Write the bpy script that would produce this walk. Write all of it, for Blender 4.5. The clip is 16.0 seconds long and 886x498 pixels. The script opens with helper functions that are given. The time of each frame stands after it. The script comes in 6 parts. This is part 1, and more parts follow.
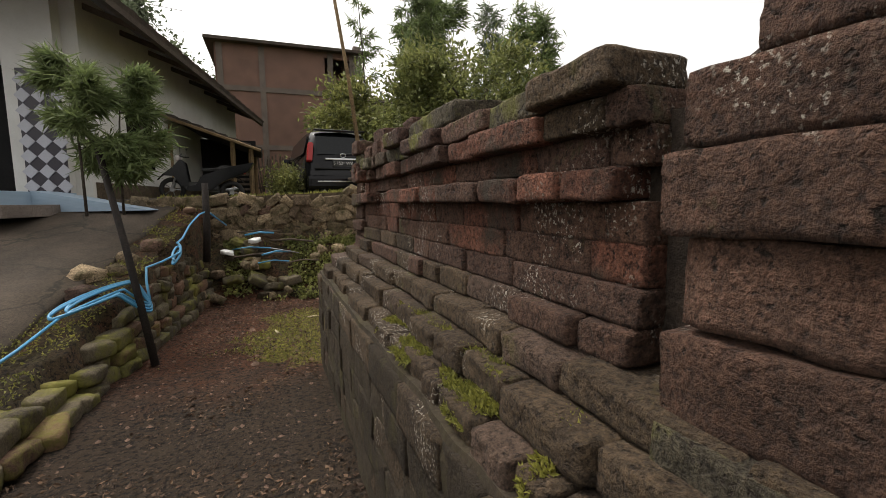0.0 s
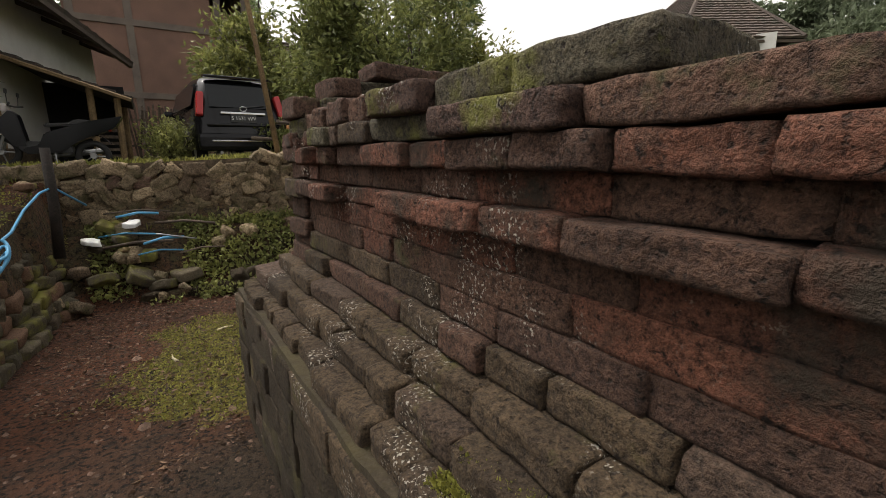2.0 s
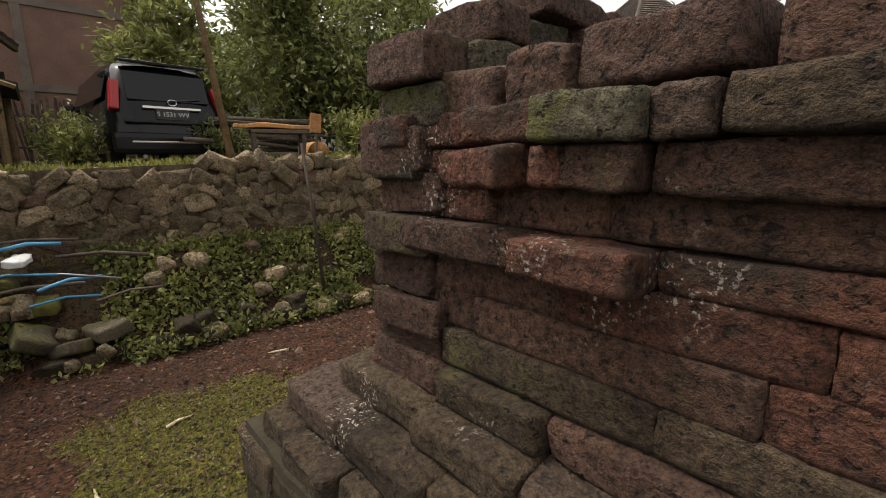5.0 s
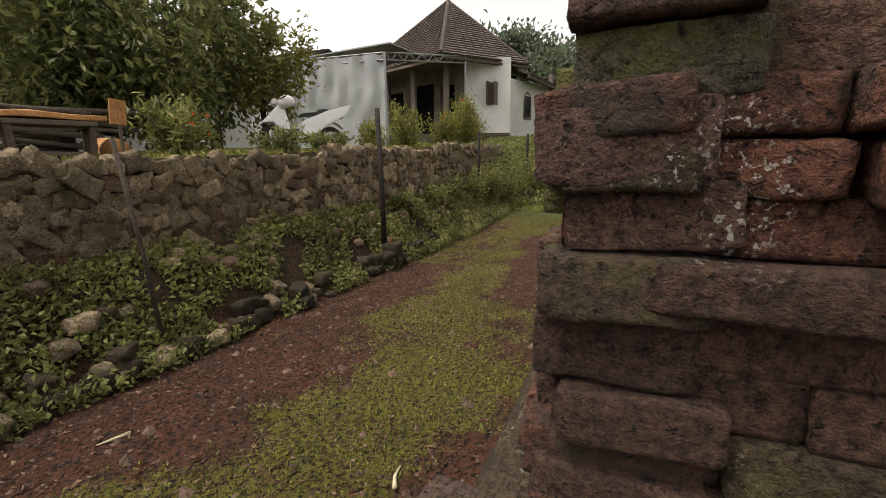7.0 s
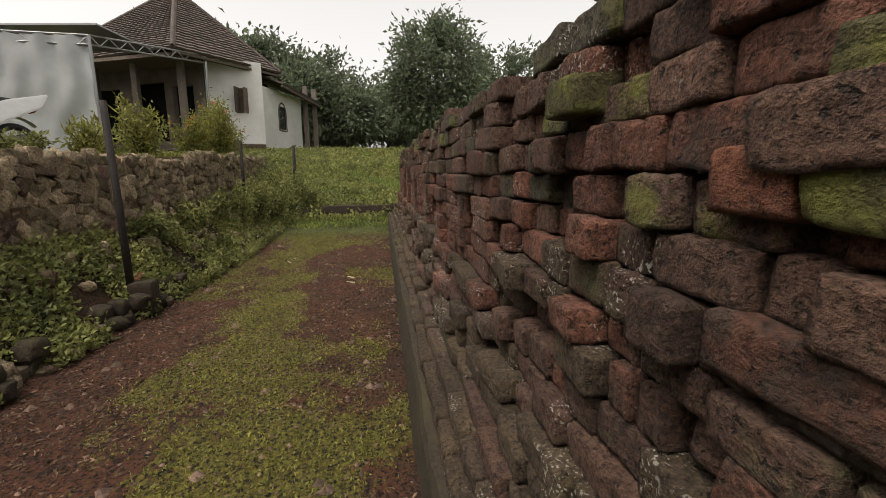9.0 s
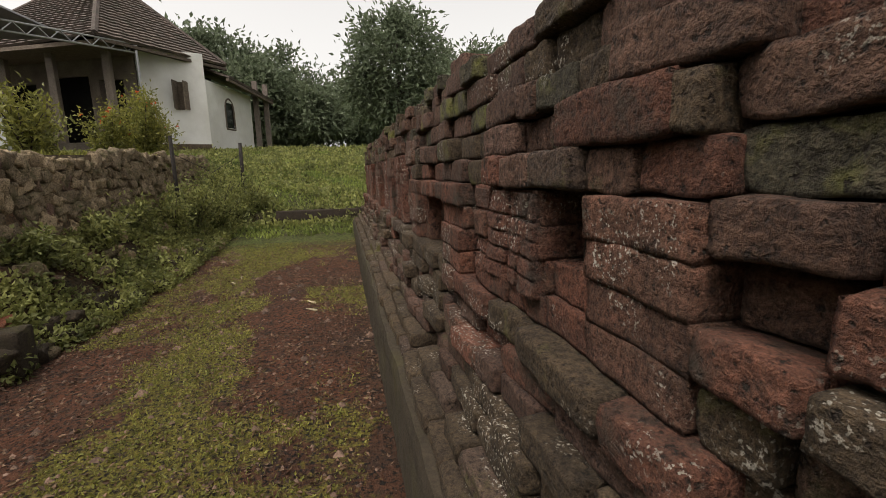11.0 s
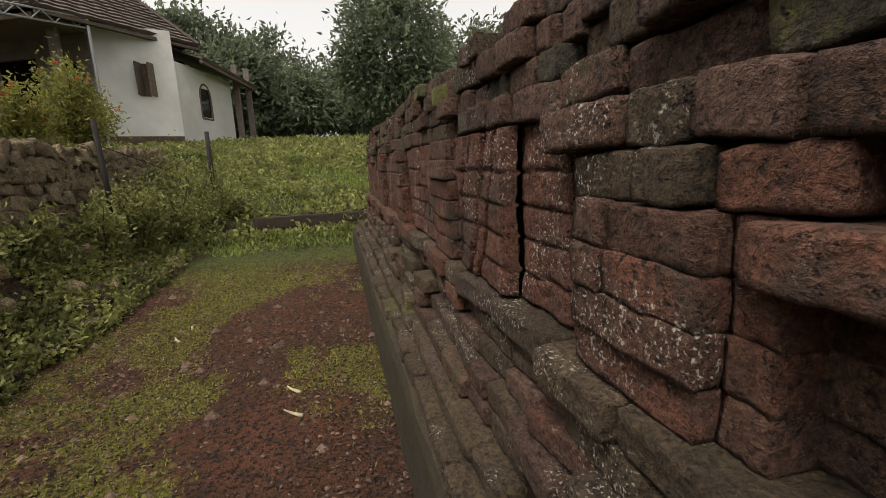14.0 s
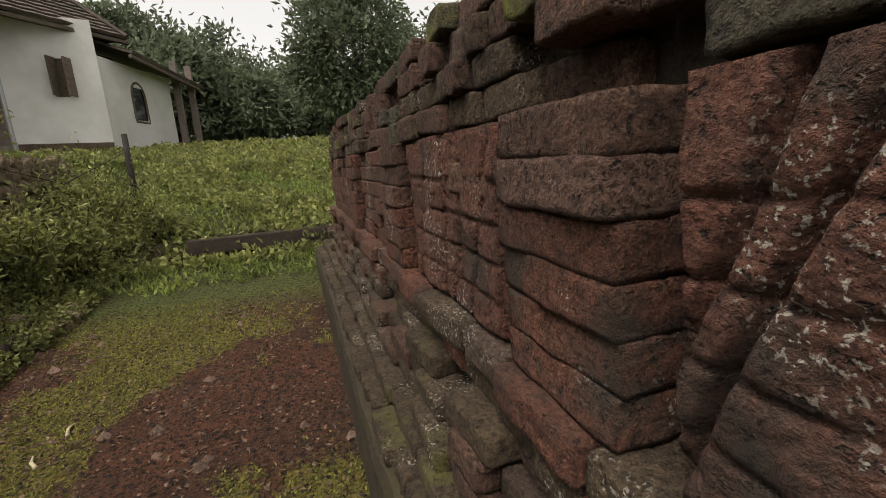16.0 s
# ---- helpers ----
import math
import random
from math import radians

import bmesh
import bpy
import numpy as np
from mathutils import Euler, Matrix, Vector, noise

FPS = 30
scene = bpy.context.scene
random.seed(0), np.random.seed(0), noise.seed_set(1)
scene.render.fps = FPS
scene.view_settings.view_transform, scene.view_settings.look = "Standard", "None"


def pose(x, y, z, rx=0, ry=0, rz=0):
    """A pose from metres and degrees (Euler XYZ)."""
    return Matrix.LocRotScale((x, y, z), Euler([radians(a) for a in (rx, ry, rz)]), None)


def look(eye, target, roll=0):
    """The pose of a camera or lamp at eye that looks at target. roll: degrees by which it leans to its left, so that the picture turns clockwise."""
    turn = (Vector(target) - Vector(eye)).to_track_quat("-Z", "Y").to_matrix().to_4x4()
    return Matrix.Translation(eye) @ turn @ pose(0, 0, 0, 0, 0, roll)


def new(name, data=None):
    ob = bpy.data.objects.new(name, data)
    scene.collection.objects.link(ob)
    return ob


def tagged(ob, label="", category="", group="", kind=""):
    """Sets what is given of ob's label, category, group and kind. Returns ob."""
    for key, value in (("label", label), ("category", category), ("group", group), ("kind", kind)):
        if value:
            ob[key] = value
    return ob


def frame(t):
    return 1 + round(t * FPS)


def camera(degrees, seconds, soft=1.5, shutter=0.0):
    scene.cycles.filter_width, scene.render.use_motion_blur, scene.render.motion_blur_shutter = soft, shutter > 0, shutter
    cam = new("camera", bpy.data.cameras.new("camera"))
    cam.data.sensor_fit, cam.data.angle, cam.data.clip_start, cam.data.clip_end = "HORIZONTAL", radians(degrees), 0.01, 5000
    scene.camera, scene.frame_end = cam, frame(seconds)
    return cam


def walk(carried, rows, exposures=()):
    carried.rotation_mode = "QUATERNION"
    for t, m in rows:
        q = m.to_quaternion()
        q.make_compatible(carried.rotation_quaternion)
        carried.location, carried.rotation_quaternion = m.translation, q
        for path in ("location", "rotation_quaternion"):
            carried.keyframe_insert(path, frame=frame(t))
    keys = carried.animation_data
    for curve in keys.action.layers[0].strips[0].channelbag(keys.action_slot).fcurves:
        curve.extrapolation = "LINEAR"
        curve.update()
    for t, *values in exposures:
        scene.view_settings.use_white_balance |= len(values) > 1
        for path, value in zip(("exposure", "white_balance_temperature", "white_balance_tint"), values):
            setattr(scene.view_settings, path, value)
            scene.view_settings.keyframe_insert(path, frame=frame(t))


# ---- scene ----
cam = camera(89.8, 16.0, soft=0.6)
PATH = [
    (0, (1.469, 2.226, 1.286), (2.197, 4.076, 1.069), -0.9),
    (0.5, (1.455, 2.455, 1.345), (2.348, 4.22, 1.051), -1.4),
    (1, (1.477, 2.729, 1.386), (2.436, 4.447, 1.03), -1.4),
    (1.5, (1.507, 2.997, 1.415), (2.53, 4.674, 1.037), -1.5),
    (2, (1.501, 3.265, 1.443), (2.57, 4.904, 1.03), -0.7),
    (2.5, (1.461, 3.49, 1.471), (2.661, 5.036, 1.058), -0.9),
    (3, (1.502, 3.737, 1.461), (2.756, 5.24, 1.05), -1.3),
    (3.5, (1.571, 3.959, 1.462), (2.837, 5.456, 1.066), -1.4),
    (4, (1.59, 4.206, 1.457), (2.849, 5.708, 1.063), -1.3),
    (6.5, (1.336, 5.151, 1.465), (2.962, 6.242, 1.059), -0.1),
    (7, (1.5, 5.365, 1.462), (3.278, 6.188, 1.062), -0.7),
    (7.5, (1.583, 5.48, 1.458), (3.474, 5.997, 1.06), 0.7),
    (8, (1.669, 5.71, 1.445), (3.632, 5.739, 1.064), -1.0),
    (8.5, (1.743, 5.847, 1.445), (3.703, 5.697, 1.078), -0.1),
    (9, (1.916, 5.908, 1.438), (3.876, 5.705, 1.092), -0.2),
    (11.5, (3.448, 6.031, 1.377), (5.381, 5.655, 1.026), -1.4),
    (12, (3.805, 6.058, 1.392), (5.74, 5.701, 1.036), -1.5),
    (12.5, (4.121, 6.055, 1.386), (6.053, 5.691, 1.019), -1.9),
    (13, (4.487, 6.035, 1.397), (6.415, 5.67, 1.013), -1.8),
    (13.5, (4.805, 6.076, 1.403), (6.734, 5.712, 1.017), -1.6),
    (14, (5.148, 6.098, 1.412), (7.071, 5.711, 1.024), -2.4),
    (14.5, (5.461, 6.084, 1.438), (7.38, 5.672, 1.051), -2.6),
    (15, (5.808, 6.071, 1.43), (7.725, 5.645, 1.049), -2.7),
    (15.5, (6.071, 6.108, 1.436), (7.969, 5.606, 1.054), -3.2),
    (16, (6.478, 6.066, 1.425), (8.365, 5.532, 1.033), -4.0),
]
walk(cam, [(t, look(eye, target, roll)) for t, eye, target, roll in PATH],
     exposures=[(0.0, 1.07), (6.0, 1.09), (8.0, 1.05), (9.5, 0.96), (16.0, 0.96)])

# ---- light: an overcast day ----
world = bpy.data.worlds.new("overcast_sky")
scene.world = world
world.use_nodes = True
wn, wl = world.node_tree.nodes, world.node_tree.links
sky = wn.new("ShaderNodeTexSky")
sky.sky_type = "NISHITA"
sky.sun_disc = False
sky.sun_elevation, sky.sun_rotation = radians(65.5), radians(-38)
sky.dust_density, sky.air_density, sky.ozone_density = 4.0, 1.0, 1.0
grey = wn.new("ShaderNodeHueSaturation")
grey.inputs["Saturation"].default_value = 0.10
wl.new(sky.outputs["Color"], grey.inputs["Color"])
tint = wn.new("ShaderNodeMix")
tint.data_type, tint.blend_type = "RGBA", "MULTIPLY"
tint.inputs[0].default_value = 1.0
tint.inputs[7].default_value = (1.0, 0.955, 0.90, 1)
wl.new(grey.outputs["Color"], tint.inputs[6])
wl.new(tint.outputs[2], wn["Background"].inputs["Color"])
wn["Background"].inputs["Strength"].default_value = 0.14
sun = new("sun", bpy.data.lights.new("sun", "SUN"))
sun.data.energy, sun.data.angle, sun.data.color = 0.8, radians(16), (1.0, 0.95, 0.88)
sun.matrix_world = look((-7, 9, 25), (0, 0, 0))
tagged(sun, kind="structure")


# ---- materials ----
def nd(nt, kind, **values):
    n = nt.nodes.new("ShaderNode" + kind)
    for key, value in values.items():
        n.inputs[key].default_value = value
    return n


def ramp(nt, source, lo, hi):
    n = nt.nodes.new("ShaderNodeMapRange")
    n.clamp = True
    n.inputs["From Min"].default_value, n.inputs["From Max"].default_value = lo, hi
    nt.links.new(source, n.inputs["Value"])
    return n.outputs["Result"]


def blend(nt, fac, a, b):
    n = nt.nodes.new("ShaderNodeMix")
    n.data_type = "RGBA"
    for socket, v in ((n.inputs[0], fac), (n.inputs[6], a), (n.inputs[7], b)):
        if isinstance(v, (tuple, list)):
            socket.default_value = (*v[:3], 1)
        elif isinstance(v, (int, float)):
            socket.default_value = v
        else:
            nt.links.new(v, socket)
    return n.outputs[2]


def mk(name, c1, c2, scale=5.0, rough=0.9, bump=0.4, fine=60.0, vary=0.0, alt=None, alt_share=0.3, moss=None, moss_cut=(0.55, 0.7),
       moss_scale=3.0, spots=0.0, spot_colour=(0.55, 0.52, 0.46), metal=0.0, spec=0.3, island=False, depth=0.018, sub=0.0, cracks=0.0, grainy=0.55, pits=0.0):
    """A weathered surface: two colours mixed by coarse and fine noise in world space, a random tone for each piece,
    patches of moss, pale lichen spots and fine relief."""
    m = bpy.data.materials.new(name)
    m.use_nodes = True
    nt = m.node_tree
    bsdf = nt.nodes["Principled BSDF"]
    place = nt.nodes.new("ShaderNodeNewGeometry")
    pos = place.outputs["Position"]
    coarse = nd(nt, "TexNoise", Scale=scale, Detail=6.0, Roughness=0.65)
    grain = nd(nt, "TexNoise", Scale=fine, Detail=5.0, Roughness=0.7)
    for n in (coarse, grain):
        nt.links.new(pos, n.inputs["Vector"])
    col = blend(nt, ramp(nt, coarse.outputs["Fac"], 0.35, 0.65), c1, c2)
    if island:
        rnd = place.outputs["Random Per Island"]
    else:
        rnd = nt.nodes.new("ShaderNodeObjectInfo").outputs["Random"]
    if alt:
        col = blend(nt, ramp(nt, rnd, 1 - alt_share - 0.04, 1 - alt_share + 0.04), col, alt)
    if vary:
        wob = nt.nodes.new("ShaderNodeMath")
        wob.operation = "MULTIPLY"
        wob.inputs[1].default_value = 7.31
        nt.links.new(rnd, wob.inputs[0])
        fr = nt.nodes.new("ShaderNodeMath")
        fr.operation = "FRACT"
        nt.links.new(wob.outputs[0], fr.inputs[0])
        hsv = nt.nodes.new("ShaderNodeHueSaturation")
        v = nt.nodes.new("ShaderNodeMapRange")
        v.inputs["To Min"].default_value, v.inputs["To Max"].default_value = 1 - vary, 1 + vary
        nt.links.new(fr.outputs[0], v.inputs["Value"])
        nt.links.new(v.outputs["Result"], hsv.inputs["Value"])
        nt.links.new(col, hsv.inputs["Color"])
        col = hsv.outputs["Color"]
    tiny = nd(nt, "TexNoise", Scale=fine * 3.3, Detail=3.0, Roughness=0.7)
    nt.links.new(pos, tiny.inputs["Vector"])
    both_grain = nt.nodes.new("ShaderNodeMath")
    both_grain.operation = "MULTIPLY_ADD"
    nt.links.new(tiny.outputs["Fac"], both_grain.inputs[0])
    both_grain.inputs[1].default_value = 0.6
    nt.links.new(grain.outputs["Fac"], both_grain.inputs[2])
    dark = blend(nt, ramp(nt, both_grain.outputs[0], 0.55, 1.05), (1 - grainy,) * 3, (1 + grainy,) * 3)
    mul = nt.nodes.new("ShaderNodeMix")
    mul.data_type, mul.blend_type = "RGBA", "MULTIPLY"
    mul.inputs[0].default_value = 1.0
    nt.links.new(col, mul.inputs[6])
    nt.links.new(dark, mul.inputs[7])
    col = mul.outputs[2]
    if moss:
        patch = nd(nt, "TexNoise", Scale=moss_scale, Detail=7.0, Roughness=0.7)
        nt.links.new(pos, patch.inputs["Vector"])
        col = blend(nt, ramp(nt, patch.outputs["Fac"], *moss_cut), col, moss)
    if spots:
        cells = nd(nt, "TexNoise", Scale=105.0, Detail=3.0, Roughness=0.6)
        zone = nd(nt, "TexNoise", Scale=4.5, Detail=3.0)
        for n in (cells, zone):
            nt.links.new(pos, n.inputs["Vector"])
        both = nt.nodes.new("ShaderNodeMath")
        both.operation = "MULTIPLY"
        nt.links.new(ramp(nt, cells.outputs["Fac"], 0.57, 0.63), both.inputs[0])
        nt.links.new(ramp(nt, zone.outputs["Fac"], 0.62 - spots, 0.70 - spots), both.inputs[1])
        col = blend(nt, both.outputs[0], col, spot_colour)
    height = grain.outputs["Fac"]
    # pits: lowered relief, with the hollows' shade painted near-black into the colour
    if pits:
        hole = nd(nt, "TexNoise", Scale=62.0, Detail=4.0, Roughness=0.60)
        nt.links.new(pos, hole.inputs["Vector"])
        open_pit = ramp(nt, hole.outputs["Fac"], 0.31, 0.41)
        col = blend(nt, open_pit, (0.030, 0.021, 0.015), col)
        deep = nt.nodes.new("ShaderNodeMath")
        deep.operation = "MULTIPLY_ADD"
        nt.links.new(open_pit, deep.inputs[0])
        deep.inputs[1].default_value = pits
        nt.links.new(grain.outputs["Fac"], deep.inputs[2])
        height = deep.outputs[0]
    if cracks:
        vor = nt.nodes.new("ShaderNodeTexVoronoi")
        vor.feature = "DISTANCE_TO_EDGE"
        vor.inputs["Scale"].default_value = cracks
        warp = nt.nodes.new("ShaderNodeVectorMath")
        warp.operation = "MULTIPLY_ADD"
        nt.links.new(coarse.outputs["Color"], warp.inputs[0])
        warp.inputs[1].default_value = (0.5, 0.5, 0.5)
        nt.links.new(pos, warp.inputs[2])
        nt.links.new(warp.outputs[0], vor.inputs["Vector"])
        col = blend(nt, ramp(nt, vor.outputs["Distance"], 0.0, 0.02), (0.03, 0.028, 0.02), col)
    nt.links.new(col, bsdf.inputs["Base Color"])
    add = nt.nodes.new("ShaderNodeMath")
    add.operation = "ADD"
    nt.links.new(height, add.inputs[0])
    nt.links.new(coarse.outputs["Fac"], add.inputs[1])
    bp = nd(nt, "Bump", Strength=bump, Distance=depth)
    nt.links.new(add.outputs[0], bp.inputs["Height"])
    nt.links.new(bp.outputs["Normal"], bsdf.inputs["Normal"])
    bsdf.inputs["Roughness"].default_value = rough
    bsdf.inputs["Metallic"].default_value = metal
    bsdf.inputs["Specular IOR Level"].default_value = spec
    if sub:
        # thin leaves let light through
        out = nt.nodes["Material Output"]
        thin = nt.nodes.new("ShaderNodeBsdfTranslucent")
        nt.links.new(col, thin.inputs["Color"])
        mixed = nt.nodes.new("ShaderNodeMixShader")
        mixed.inputs[0].default_value = sub
        nt.links.new(bsdf.outputs[0], mixed.inputs[1])
        nt.links.new(thin.outputs[0], mixed.inputs[2])
        nt.links.new(mixed.outputs[0], out.inputs["Surface"])
    return m


def glossy(name, colour, rough=0.2, metal=0.0, spec=0.5, coat=0.0):
    m = bpy.data.materials.new(name)
    m.use_nodes = True
    nt = m.node_tree
    b = nt.nodes["Principled BSDF"]
    n = nd(nt, "TexNoise", Scale=9.0, Detail=4.0)
    nt.links.new(blend(nt, n.outputs["Fac"], [c * 0.85 for c in colour], [c * 1.12 for c in colour]), b.inputs["Base Color"])
    nt.links.new(ramp_to(nt, n.outputs["Fac"], rough * 0.8, rough * 1.3), b.inputs["Roughness"])
    b.inputs["Metallic"].default_value, b.inputs["Specular IOR Level"].default_value = metal, spec
    b.inputs["Coat Weight"].default_value = coat
    return m


def ramp_to(nt, source, lo, hi):
    n = nt.nodes.new("ShaderNodeMapRange")
    n.inputs["To Min"].default_value, n.inputs["To Max"].default_value = lo, hi
    nt.links.new(source, n.inputs["Value"])
    return n.outputs["Result"]


LICHEN = (0.46, 0.42, 0.35)
MOSS = (0.16, 0.17, 0.03)
